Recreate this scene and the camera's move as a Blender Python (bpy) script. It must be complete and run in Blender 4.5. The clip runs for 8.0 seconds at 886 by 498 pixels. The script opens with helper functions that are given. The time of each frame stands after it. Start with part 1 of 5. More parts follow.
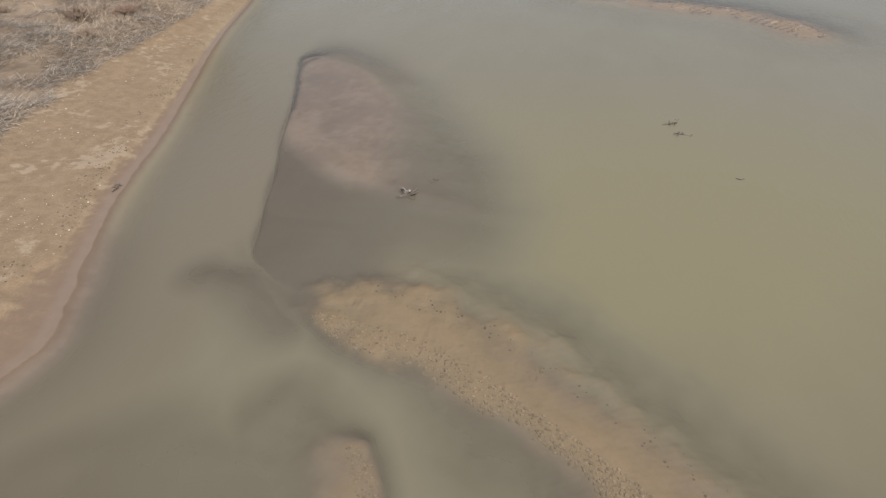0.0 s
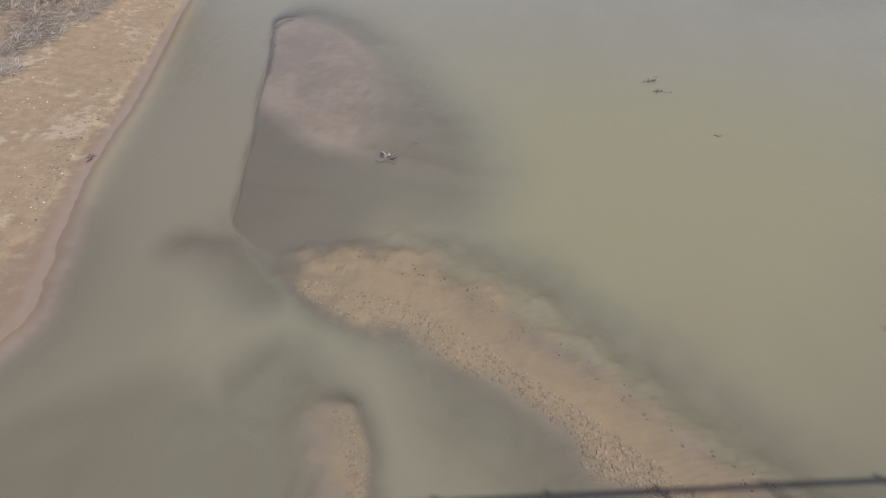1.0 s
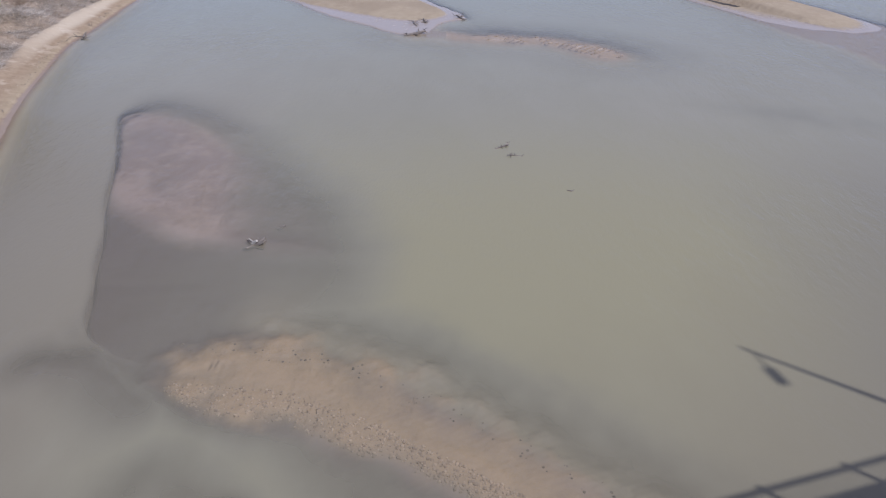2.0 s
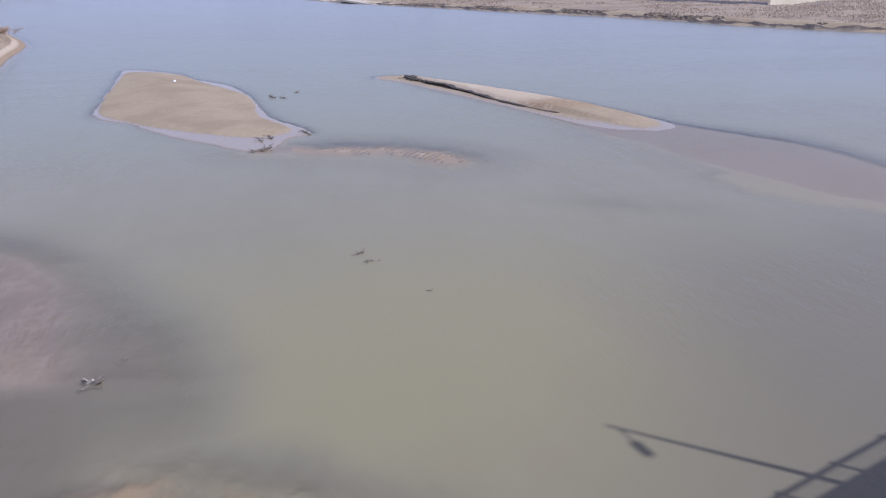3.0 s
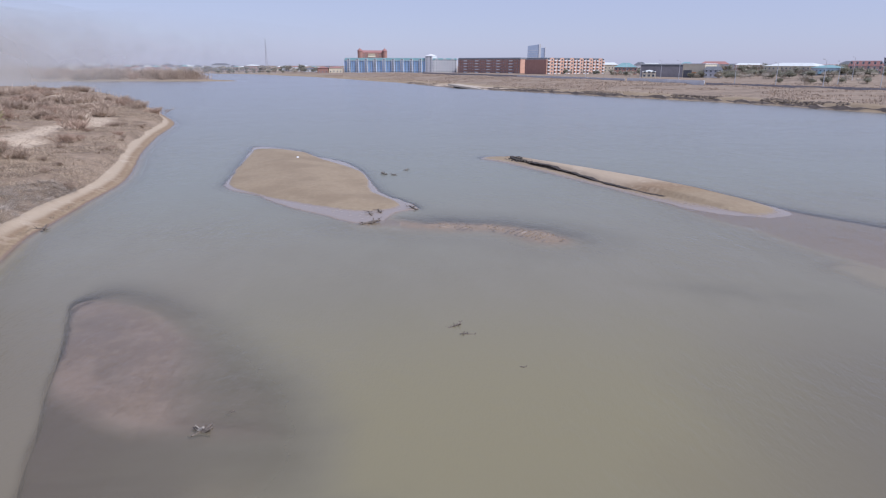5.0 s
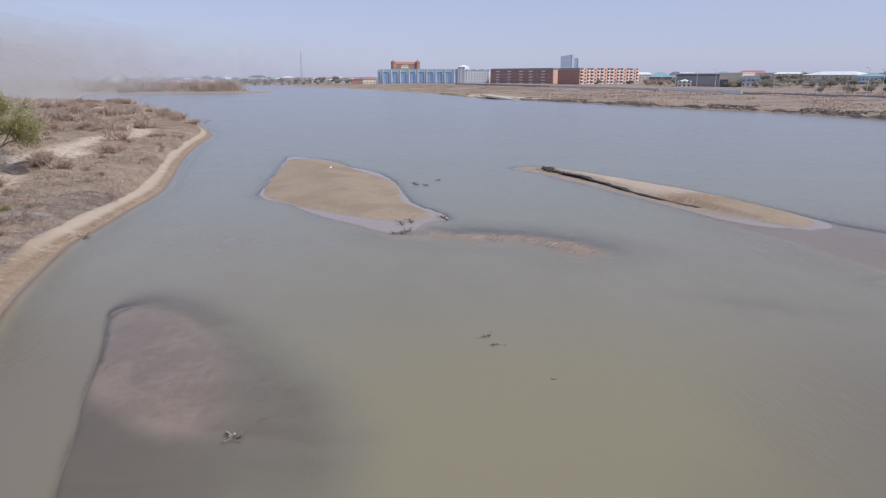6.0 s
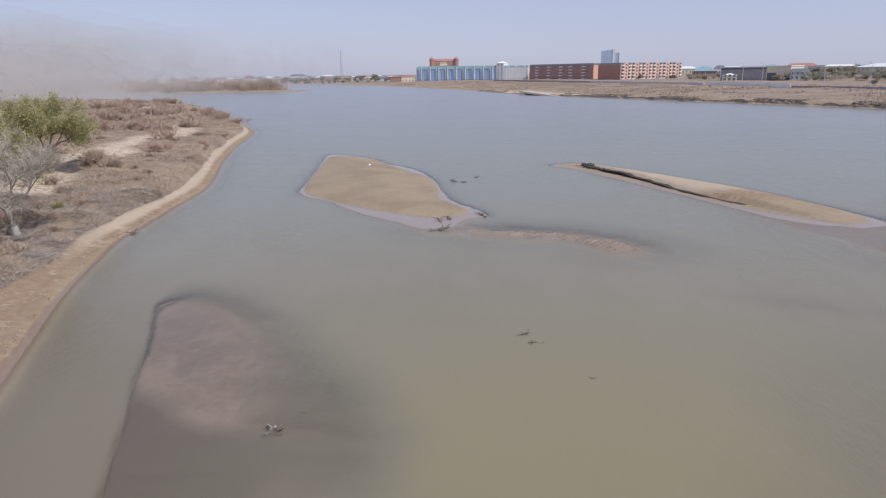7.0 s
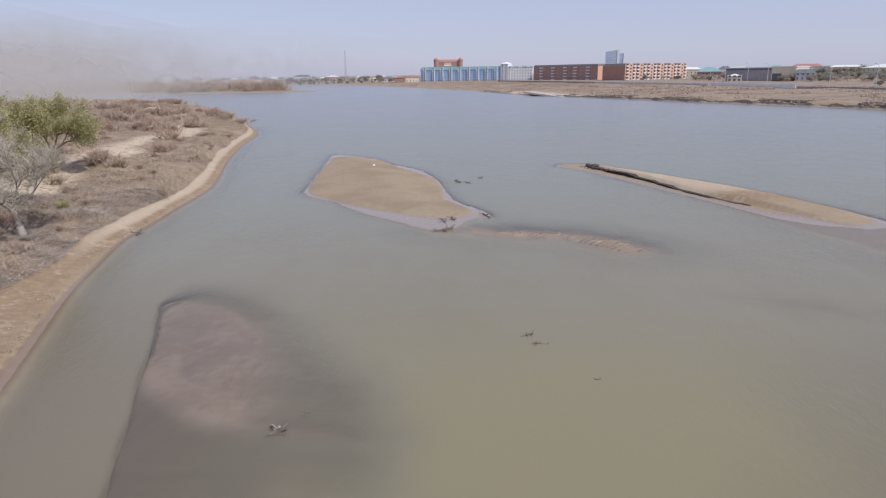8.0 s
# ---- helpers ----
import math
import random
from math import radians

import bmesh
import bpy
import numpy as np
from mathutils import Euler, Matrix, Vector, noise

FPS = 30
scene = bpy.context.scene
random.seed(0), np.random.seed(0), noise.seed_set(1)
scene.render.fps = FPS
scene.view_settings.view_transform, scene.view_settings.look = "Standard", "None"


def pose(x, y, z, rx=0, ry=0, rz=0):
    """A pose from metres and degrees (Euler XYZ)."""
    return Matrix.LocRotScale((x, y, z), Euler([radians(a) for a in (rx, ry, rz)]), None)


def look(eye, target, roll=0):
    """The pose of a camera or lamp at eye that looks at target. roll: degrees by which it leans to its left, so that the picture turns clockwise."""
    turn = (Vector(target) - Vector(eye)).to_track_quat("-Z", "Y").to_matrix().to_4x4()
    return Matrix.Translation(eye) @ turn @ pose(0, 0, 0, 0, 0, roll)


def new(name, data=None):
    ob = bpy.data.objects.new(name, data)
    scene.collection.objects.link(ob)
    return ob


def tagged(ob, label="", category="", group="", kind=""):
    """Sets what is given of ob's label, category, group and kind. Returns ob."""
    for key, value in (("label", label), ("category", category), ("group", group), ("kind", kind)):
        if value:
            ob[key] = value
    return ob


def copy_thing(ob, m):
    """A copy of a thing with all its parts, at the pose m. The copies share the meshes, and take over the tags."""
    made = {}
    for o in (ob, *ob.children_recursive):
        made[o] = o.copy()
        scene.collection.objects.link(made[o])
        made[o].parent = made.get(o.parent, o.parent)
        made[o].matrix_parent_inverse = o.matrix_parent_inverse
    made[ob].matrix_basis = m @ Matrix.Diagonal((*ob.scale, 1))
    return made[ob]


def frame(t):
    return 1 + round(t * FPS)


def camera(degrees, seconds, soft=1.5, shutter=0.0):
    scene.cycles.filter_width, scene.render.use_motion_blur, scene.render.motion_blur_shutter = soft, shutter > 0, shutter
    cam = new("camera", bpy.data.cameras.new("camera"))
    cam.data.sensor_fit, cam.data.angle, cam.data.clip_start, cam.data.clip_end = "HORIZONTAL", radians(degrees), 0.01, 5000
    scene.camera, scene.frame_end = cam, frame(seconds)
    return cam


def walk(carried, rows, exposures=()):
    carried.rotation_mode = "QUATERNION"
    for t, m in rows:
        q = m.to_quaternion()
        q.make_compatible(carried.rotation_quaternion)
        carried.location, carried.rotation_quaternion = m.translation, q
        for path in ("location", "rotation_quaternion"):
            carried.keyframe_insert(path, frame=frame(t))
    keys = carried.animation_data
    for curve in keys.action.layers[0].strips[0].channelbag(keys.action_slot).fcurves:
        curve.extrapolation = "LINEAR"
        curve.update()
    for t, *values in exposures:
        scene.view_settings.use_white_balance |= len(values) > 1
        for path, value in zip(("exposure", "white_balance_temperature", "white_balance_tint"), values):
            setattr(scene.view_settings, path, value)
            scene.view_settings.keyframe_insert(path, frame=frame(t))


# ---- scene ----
cam = camera(69.45, 8.0, soft=1.2)
PATH = [
    (0, pose(-0.180, 0.203, 12.001, 54.44, 0.37, 12.26)),
    (0.5, pose(-0.145, 0.193, 12.013, 51.96, -0.27, 11.28)),
    (1, pose(-0.114, 0.189, 12.068, 51.04, 0.62, 10.22)),
    (1.2, pose(-0.113, 0.195, 12.069, 51.46, 1.36, 9.00)),
    (2.3, pose(0.013, 0.246, 11.926, 61.09, -0.54, -7.31)),
    (2.5, pose(0.055, 0.300, 11.927, 63.24, -0.52, -9.81)),
    (3, pose(0.084, 0.345, 11.907, 67.12, -0.44, -16.09)),
    (3.5, pose(0.004, 0.327, 11.895, 70.89, -0.54, -20.05)),
    (4, pose(-0.070, -0.001, 11.944, 71.80, -0.39, -14.81)),
    (4.5, pose(0.035, -0.199, 11.974, 72.50, -0.15, -9.37)),
    (5, pose(0.041, -0.261, 12.005, 73.97, -0.30, -6.68)),
    (5.2, pose(0.044, -0.253, 12.009, 74.37, -0.13, -6.03)),
    (6.3, pose(0.091, -0.296, 12.016, 74.88, -0.03, -2.84)),
    (6.5, pose(0.078, -0.314, 12.017, 74.72, -0.00, -2.03)),
    (7, pose(0.070, -0.252, 12.002, 74.63, 0.69, -0.54)),
    (7.5, pose(0.058, -0.211, 11.987, 74.84, 0.60, 0.02)),
    (8, pose(0.048, -0.212, 11.983, 74.69, 0.68, -0.18)),
]
walk(cam, PATH, [(0.0, 0.15, 6850, 7), (0.5, 0.26, 6700, 8), (1.0, 0.26, 6300, 8), (2.5, 0.28, 5600, 17), (3.0, 0.30, 5600, 17), (3.5, 0.33, 5650, 16), (4.0, 0.30, 5750, 16), (4.5, 0.21, 5850, 15), (5.0, 0.08, 5850, 15), (6.5, 0.05, 6100, 13), (8.0, 0.09, 6250, 13)])

# ---- world, sun ----
SUN_EL, SUN_AZ = 51.5, math.atan2(0.785, -0.62)
sun_way = Vector((0.785 * math.cos(radians(SUN_EL)), -0.62 * math.cos(radians(SUN_EL)), math.sin(radians(SUN_EL))))
world = bpy.data.worlds.new("hazy_spring_sky")
scene.world = world
world.use_nodes = True
wn = world.node_tree
sky = wn.nodes.new("ShaderNodeTexSky")
sky.sky_type = "NISHITA"
sky.sun_disc = False
sky.sun_elevation, sky.sun_rotation = radians(SUN_EL), SUN_AZ
sky.air_density, sky.dust_density, sky.ozone_density = 1.0, 0.6, 3.0
haze = wn.nodes.new("ShaderNodeMix")
haze.data_type = "RGBA"
haze.inputs[0].default_value = 0.74
haze.inputs[7].default_value = (3.82, 3.9, 5.12, 1)
wn.links.new(sky.outputs[0], haze.inputs[6])
wn.links.new(haze.outputs[2], wn.nodes["Background"].inputs["Color"])
wn.nodes["Background"].inputs["Strength"].default_value = 0.12
sun = new("sun", bpy.data.lights.new("sun", "SUN"))
sun.data.energy, sun.data.angle, sun.data.color = 3.4, radians(0.6), (1.0, 0.95, 0.87)
sun.matrix_world = look((0, 0, 60), Vector((0, 0, 60)) - sun_way)

# ---- materials ----


def node(tree, kind, **values):
    n = tree.nodes.new("ShaderNode" + kind)
    for key, value in values.items():
        n.inputs[key.replace("_", " ")].default_value = value
    return n


def ramp(tree, source, stops):
    r = tree.nodes.new("ShaderNodeValToRGB")
    while len(r.color_ramp.elements) < len(stops):
        r.color_ramp.elements.new(0.5)
    for e, (p, c) in zip(r.color_ramp.elements, stops):
        e.position, e.color = p, (*c, 1)
    tree.links.new(source, r.inputs[0])
    return r.outputs[0]


def mapped(tree, source, a, b, lo=0.0, hi=1.0):
    m = node(tree, "MapRange")
    m.interpolation_type = "SMOOTHSTEP"
    for k, v in zip(("From Min", "From Max", "To Min", "To Max"), (a, b, lo, hi)):
        m.inputs[k].default_value = v
    tree.links.new(source, m.inputs["Value"])
    return m.outputs[0]


def calc(tree, op, a, b):
    m = tree.nodes.new("ShaderNodeMath")
    m.operation = op
    for k, v in enumerate((a, b)):
        if isinstance(v, (int, float)):
            m.inputs[k].default_value = v
        else:
            tree.links.new(v, m.inputs[k])
    return m.outputs[0]


def mixed(tree, fac, a, b):
    m = tree.nodes.new("ShaderNodeMix")
    m.data_type = "RGBA"
    for k, v in ((0, fac), (6, a), (7, b)):
        if isinstance(v, (int, float)):
            m.inputs[k].default_value = v
        elif isinstance(v, tuple):
            m.inputs[k].default_value = (*v, 1)
        else:
            tree.links.new(v, m.inputs[k])
    return m.outputs[2]


def start(name):
    m = bpy.data.materials.new(name)
    m.use_nodes = True
    t = m.node_tree
    return m, t, t.nodes["Principled BSDF"]


def noise_tex(t, scale, detail=5.0, rough=0.6, vector=None):
    n = node(t, "TexNoise", Scale=scale, Detail=detail, Roughness=rough)
    if vector is None:
        vector = t.nodes.new("ShaderNodeNewGeometry").outputs["Position"]
    t.links.new(vector, n.inputs["Vector"])
    return n.outputs[0]


def bumped(t, p, height, strength, distance):
    b = node(t, "Bump", Strength=strength, Distance=distance)
    t.links.new(height, b.inputs["Height"])
    t.links.new(b.outputs[0], p.inputs["Normal"])


def surface(name, dark, light, scale=3.0, rough=0.85, bump=0.3, distance=0.02, metal=0.0, vary=0.0):
    """Two-scale coloured surface with grain and relief; vary: difference from object to object."""
    m, t, p = start(name)
    big, small = noise_tex(t, scale), noise_tex(t, scale * 9, 3)
    both = calc(t, "ADD", calc(t, "MULTIPLY", big, 0.65), calc(t, "MULTIPLY", small, 0.35))
    if vary:
        rnd = t.nodes.new("ShaderNodeObjectInfo").outputs["Random"]
        both = calc(t, "ADD", both, calc(t, "MULTIPLY", calc(t, "SUBTRACT", rnd, 0.5), vary))
    t.links.new(ramp(t, both, [(0.3, dark), (0.7, light)]), p.inputs["Base Color"])
    p.inputs["Roughness"].default_value = rough
    p.inputs["Metallic"].default_value = metal
    bumped(t, p, both, bump, distance)
    return m


def island_surface(name, stops, rough=0.9, through_light=0.0):
    """Colour that differs from stalk to stalk or leaf to leaf."""
    m, t, p = start(name)
    rnd = t.nodes.new("ShaderNodeNewGeometry").outputs["Random Per Island"]
    col = ramp(t, rnd, stops)
    t.links.new(col, p.inputs["Base Color"])
    p.inputs["Roughness"].default_value = rough
    if through_light:
        tr = t.nodes.new("ShaderNodeBsdfTranslucent")
        t.links.new(col, tr.inputs[0])
        mx = node(t, "MixShader", Fac=through_light)
        t.links.new(p.outputs[0], mx.inputs[1])
        t.links.new(tr.outputs[0], mx.inputs[2])
        t.links.new(mx.outputs[0], t.nodes["Material Output"].inputs[0])
    return m


def ground_material():
    m, t, p = start("river_sand_and_steppe_soil")
    pos = t.nodes.new("ShaderNodeNewGeometry").outputs["Position"]
    sep = t.nodes.new("ShaderNodeSeparateXYZ")
    t.links.new(pos, sep.inputs[0])
    z = sep.outputs[2]
    veg = t.nodes.new("ShaderNodeAttribute")
    veg.attribute_name = "soil"
    path = t.nodes.new("ShaderNodeAttribute")
    path.attribute_name = "track"
    n1, n2, n3 = noise_tex(t, 0.35), noise_tex(t, 2.2), noise_tex(t, 16, 3)
    grain = calc(t, "ADD", calc(t, "MULTIPLY", n2, 0.6), calc(t, "MULTIPLY", n3, 0.4))
    bar = t.nodes.new("ShaderNodeAttribute")
    bar.attribute_name = "bar"
    bleach = t.nodes.new("ShaderNodeAttribute")
    bleach.attribute_name = "bleach"
    island = ramp(t, grain, [(0.3, (0.245, 0.187, 0.122)), (0.5, (0.295, 0.23, 0.152)), (0.72, (0.35, 0.282, 0.195))])
    island = mixed(t, mapped(t, noise_tex(t, 0.16, 4), 0.42, 0.66, 0, 0.6), island, (0.215, 0.162, 0.105))
    loam = ramp(t, grain, [(0.3, (0.205, 0.146, 0.095)), (0.5, (0.262, 0.191, 0.126)), (0.72, (0.33, 0.25, 0.172))])
    sand = mixed(t, mapped(t, bleach.outputs["Fac"], 0.0, 0.5), island, loam)
    sand = mixed(t, mapped(t, bleach.outputs["Fac"], 0.5, 1.0), sand, mixed(t, grain, (0.35, 0.28, 0.205), (0.47, 0.39, 0.295)))
    pale = mixed(t, calc(t, "MULTIPLY", bleach.outputs["Fac"], mapped(t, calc(t, "MULTIPLY", n1, calc(t, "ADD", 0.55, calc(t, "MULTIPLY", n2, 0.8))), 0.53, 0.62, 0, 0.7)), sand, (0.46, 0.385, 0.30))
    wet = mixed(t, n2, (0.19, 0.132, 0.093), (0.245, 0.178, 0.128))
    wet = mixed(t, mapped(t, bleach.outputs["Fac"], 0.0, 0.15), mixed(t, n2, (0.24, 0.19, 0.143), (0.295, 0.24, 0.188)), wet)
    # Bed tone runs from darker at -0.30 to paler at -0.10.
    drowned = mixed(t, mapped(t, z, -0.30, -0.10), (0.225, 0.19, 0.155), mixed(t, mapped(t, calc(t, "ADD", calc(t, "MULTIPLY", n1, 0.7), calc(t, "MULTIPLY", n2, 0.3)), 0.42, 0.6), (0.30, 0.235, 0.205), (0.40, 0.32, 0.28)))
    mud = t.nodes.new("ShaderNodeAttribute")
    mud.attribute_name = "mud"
    ledge_shade = t.nodes.new("ShaderNodeAttribute")
    ledge_shade.attribute_name = "ledge_shade"
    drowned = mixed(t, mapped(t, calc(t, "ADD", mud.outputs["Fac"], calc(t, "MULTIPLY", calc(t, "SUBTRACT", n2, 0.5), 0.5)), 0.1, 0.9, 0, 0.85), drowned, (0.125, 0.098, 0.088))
    # Dark line along the drop: its thin shadow put into the bed colour.
    drowned = mixed(t, ledge_shade.outputs["Fac"], drowned, (0.05, 0.04, 0.048))
    olive = t.nodes.new("ShaderNodeAttribute")
    olive.attribute_name = "olive"
    # Olive bed made brighter to offset the light lost through the water sheet.
    drowned = mixed(t, olive.outputs["Fac"], drowned, mixed(t, n2, (0.39, 0.345, 0.245), (0.45, 0.40, 0.29)))
    shoal = mixed(t, grain, (0.275, 0.208, 0.135), (0.43, 0.335, 0.225))
    damp = mapped(t, calc(t, "ADD", z, calc(t, "MULTIPLY", n2, 0.12)), 0.085, 0.14)
    beach = mixed(t, damp, wet, pale)
    # On the bars the tone goes to tan between -0.19 and -0.06.
    bed_by_depth = mixed(t, calc(t, "MULTIPLY", bar.outputs["Fac"], mapped(t, calc(t, "ADD", z, calc(t, "MULTIPLY", calc(t, "SUBTRACT", n2, 0.5), 0.07)), -0.19, -0.06)), drowned, shoal)
    beach = mixed(t, mapped(t, calc(t, "SUBTRACT", z, calc(t, "MULTIPLY", bar.outputs["Fac"], 0.2)), -0.12, 0.0), bed_by_depth, beach)
    along = t.nodes.new("ShaderNodeMapping")
    along.inputs["Rotation"].default_value = (0, 0, radians(57))
    along.inputs["Scale"].default_value = (0.012, 0.10, 0.1)
    t.links.new(pos, along.inputs[0])
    bands = calc(t, "MULTIPLY", calc(t, "SUBTRACT", noise_tex(t, 1.0, 5, 0.65, along.outputs[0]), 0.53), 0.45)
    soil = ramp(t, calc(t, "ADD", bands, calc(t, "ADD", calc(t, "MULTIPLY", n1, 0.55), calc(t, "MULTIPLY", grain, 0.45))),
                [(0.34, (0.16, 0.122, 0.09)), (0.48, (0.25, 0.192, 0.14)), (0.6, (0.325, 0.253, 0.186)), (0.75, (0.42, 0.337, 0.252))])
    edge = mapped(t, calc(t, "ADD", veg.outputs["Fac"], calc(t, "MULTIPLY", calc(t, "SUBTRACT", n2, 0.5), 0.8)), 0.35, 0.65)
    col = mixed(t, edge, beach, soil)
    col = mixed(t, calc(t, "MULTIPLY", path.outputs["Fac"], mapped(t, n2, 0.3, 0.55)), col, (0.50, 0.41, 0.31))
    t.links.new(col, p.inputs["Base Color"])
    slick = mapped(t, bleach.outputs["Fac"], 0.02, 0.2, 0.16, 0.6)
    t.links.new(calc(t, "ADD", slick, calc(t, "MULTIPLY", damp, calc(t, "SUBTRACT", 0.92, slick))), p.inputs["Roughness"])
    t.links.new(mapped(t, slick, 0.16, 0.6, 0.5, 0.15), p.inputs["Specular IOR Level"])
    scale = node(t, "TexVoronoi", Scale=5.5)
    t.links.new(pos, scale.inputs["Vector"])
    scaly = calc(t, "MULTIPLY", bar.outputs["Fac"], calc(t, "MULTIPLY", scale.outputs["Distance"], -0.8))
    bumped(t, p, calc(t, "MULTIPLY", mapped(t, damp, 0, 1, 0.25, 1.0), calc(t, "ADD", calc(t, "ADD", grain, scaly), calc(t, "MULTIPLY", noise_tex(t, 45, 2), 0.25))), 0.6, 0.06)
    return m


def water_material():
    """Silty river water: the deeper, the less of the bed comes through."""
    m, t, p = start("silty_river_water")
    depth = t.nodes.new("ShaderNodeAttribute")
    depth.attribute_name = "depth"
    pos = t.nodes.new("ShaderNodeNewGeometry").outputs["Position"]
    flow = t.nodes.new("ShaderNodeMapping")
    flow.inputs["Rotation"].default_value = (0, 0, radians(18))
    flow.inputs["Scale"].default_value = (1.0, 0.45, 1.0)
    t.links.new(pos, flow.inputs[0])
    n1, n2 = noise_tex(t, 0.06, 4, 0.55, flow.outputs[0]), noise_tex(t, 0.35, 5, 0.6, flow.outputs[0])
    cloud = calc(t, "ADD", calc(t, "MULTIPLY", n1, 0.6), calc(t, "MULTIPLY", n2, 0.4))
    silt = ramp(t, cloud, [(0.34, (0.198, 0.183, 0.128)), (0.5, (0.212, 0.195, 0.139)), (0.66, (0.226, 0.206, 0.151))])
    apart = t.nodes.new("ShaderNodeSeparateXYZ")
    t.links.new(pos, apart.inputs[0])
    ox = calc(t, "MULTIPLY", calc(t, "SUBTRACT", apart.outputs[0], 5.0), 0.75)
    oy = calc(t, "SUBTRACT", apart.outputs[1], 19.0)
    pool = calc(t, "POWER", calc(t, "ADD", calc(t, "MULTIPLY", ox, ox), calc(t, "MULTIPLY", oy, oy)), 0.5)
    pool = mapped(t, calc(t, "ADD", pool, calc(t, "MULTIPLY", n2, 6)), 5, 19, 1, 0)
    olive = mixed(t, calc(t, "MULTIPLY", pool, mapped(t, depth.outputs["Fac"], 0.4, 1.1)), silt, (0.226, 0.204, 0.126))
    olive = mixed(t, mapped(t, calc(t, "ADD", calc(t, "ADD", apart.outputs[1], calc(t, "MULTIPLY", apart.outputs[0], -0.45)), calc(t, "MULTIPLY", n2, 10)), 6, 20, 0.8, 0), olive, (0.178, 0.155, 0.11))
    brown = mapped(t, calc(t, "ADD", calc(t, "ADD", apart.outputs[0], calc(t, "MULTIPLY", apart.outputs[1], -0.3)), calc(t, "MULTIPLY", n2, 6)), 6, 17, 0, 0.75)
    olive = mixed(t, calc(t, "MULTIPLY", brown, mapped(t, apart.outputs[1], 18, 32, 1, 0)), olive, (0.15, 0.134, 0.102))
    west = calc(t, "MULTIPLY", mapped(t, calc(t, "ADD", apart.outputs[0], calc(t, "MULTIPLY", n2, 4)), -9, -4, 0.8, 0), mapped(t, apart.outputs[1], 22, 44, 1, 0))
    olive = mixed(t, west, olive, (0.18, 0.155, 0.112))
    # Tone turns paler and greener with distance, from about y = 42 on.
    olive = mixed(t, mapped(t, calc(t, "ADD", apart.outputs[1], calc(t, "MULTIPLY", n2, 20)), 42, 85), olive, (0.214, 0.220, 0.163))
    murk = t.nodes.new("ShaderNodeBsdfDiffuse")
    t.links.new(olive, murk.inputs[0])
    clear = node(t, "BsdfTransparent", Color=(0.95, 0.935, 0.91, 1))
    opaque = calc(t, "SUBTRACT", 1.0, calc(t, "POWER", 2.718, calc(t, "MULTIPLY", depth.outputs["Fac"], -3.2)))
    body = node(t, "MixShader")
    t.links.new(opaque, body.inputs[0])
    t.links.new(clear.outputs[0], body.inputs[1])
    t.links.new(murk.outputs[0], body.inputs[2])
    gloss = node(t, "BsdfGlossy", Roughness=0.24)
    fres = node(t, "Fresnel", IOR=1.33)
    w1, w2 = noise_tex(t, 2.6, 3, 0.55, flow.outputs[0]), noise_tex(t, 9.0, 2, 0.5, flow.outputs[0])
    w0 = noise_tex(t, 0.55, 3, 0.6, flow.outputs[0])
    wind = t.nodes.new("ShaderNodeMapping")
    wind.inputs["Rotation"].default_value = (0, 0, radians(-12))
    wind.inputs["Scale"].default_value = (0.022, 0.06, 1.0)
    t.links.new(pos, wind.inputs[0])
    calm = mapped(t, noise_tex(t, 1.0, 5, 0.6, wind.outputs[0]), 0.36, 0.66, 0.15, 1.7)
    b = node(t, "Bump", Distance=0.05)
    t.links.new(calc(t, "MULTIPLY", calm, 0.75), b.inputs["Strength"])
    t.links.new(calc(t, "ADD", calc(t, "ADD", w1, calc(t, "MULTIPLY", w0, 2.2)), calc(t, "MULTIPLY", w2, 0.5)), b.inputs["Height"])
    for n in (gloss, fres):
        t.links.new(b.outputs[0], n.inputs["Normal"])
    out = node(t, "MixShader")
    t.links.new(fres.outputs[0], out.inputs[0])
    t.links.new(body.outputs[0], out.inputs[1])
    t.links.new(gloss.outputs[0], out.inputs[2])
    t.links.new(out.outputs[0], t.nodes["Material Output"].inputs[0])
    return m


GROUND = ground_material()
WATER = water_material()
STRAW = island_surface("dry_reed_straw", [(0, (0.14, 0.115, 0.095)), (0.4, (0.27, 0.225, 0.185)), (0.8, (0.40, 0.345, 0.285)), (1, (0.56, 0.50, 0.43))])
GRASS = island_surface("dry_steppe_grass", [(0, (0.25, 0.192, 0.14)), (0.5, (0.40, 0.315, 0.23)), (1, (0.55, 0.45, 0.335))])
TWIG = island_surface("dry_brown_twigs", [(0, (0.27, 0.205, 0.16)), (0.6, (0.40, 0.31, 0.24)), (1, (0.54, 0.43, 0.335))])
TWIG_GREY = island_surface("grey_bare_twigs", [(0, (0.30, 0.26, 0.21)), (1, (0.55, 0.50, 0.425))])
LEAF = island_surface("young_willow_leaves", [(0, (0.29, 0.28, 0.11)), (0.5, (0.41, 0.39, 0.165)), (1, (0.54, 0.505, 0.26))], 0.6, 0.4)
LEAF_FAR = island_surface("far_tree_foliage", [(0, (0.22, 0.22, 0.165)), (0.5, (0.30, 0.295, 0.23)), (1, (0.40, 0.385, 0.31))], 0.8, 0.4)
BARK = surface("rough_grey_bark", (0.09, 0.07, 0.055), (0.22, 0.18, 0.145), 6, 0.95, 0.8, 0.03)
GREY_BARK = surface("pale_grey_bark", (0.17, 0.145, 0.12), (0.34, 0.30, 0.255), 6, 0.95, 0.6, 0.02)
LIME = surface("flaking_whitewash", (0.22, 0.20, 0.175), (0.50, 0.475, 0.43), 5, 0.9, 0.4)
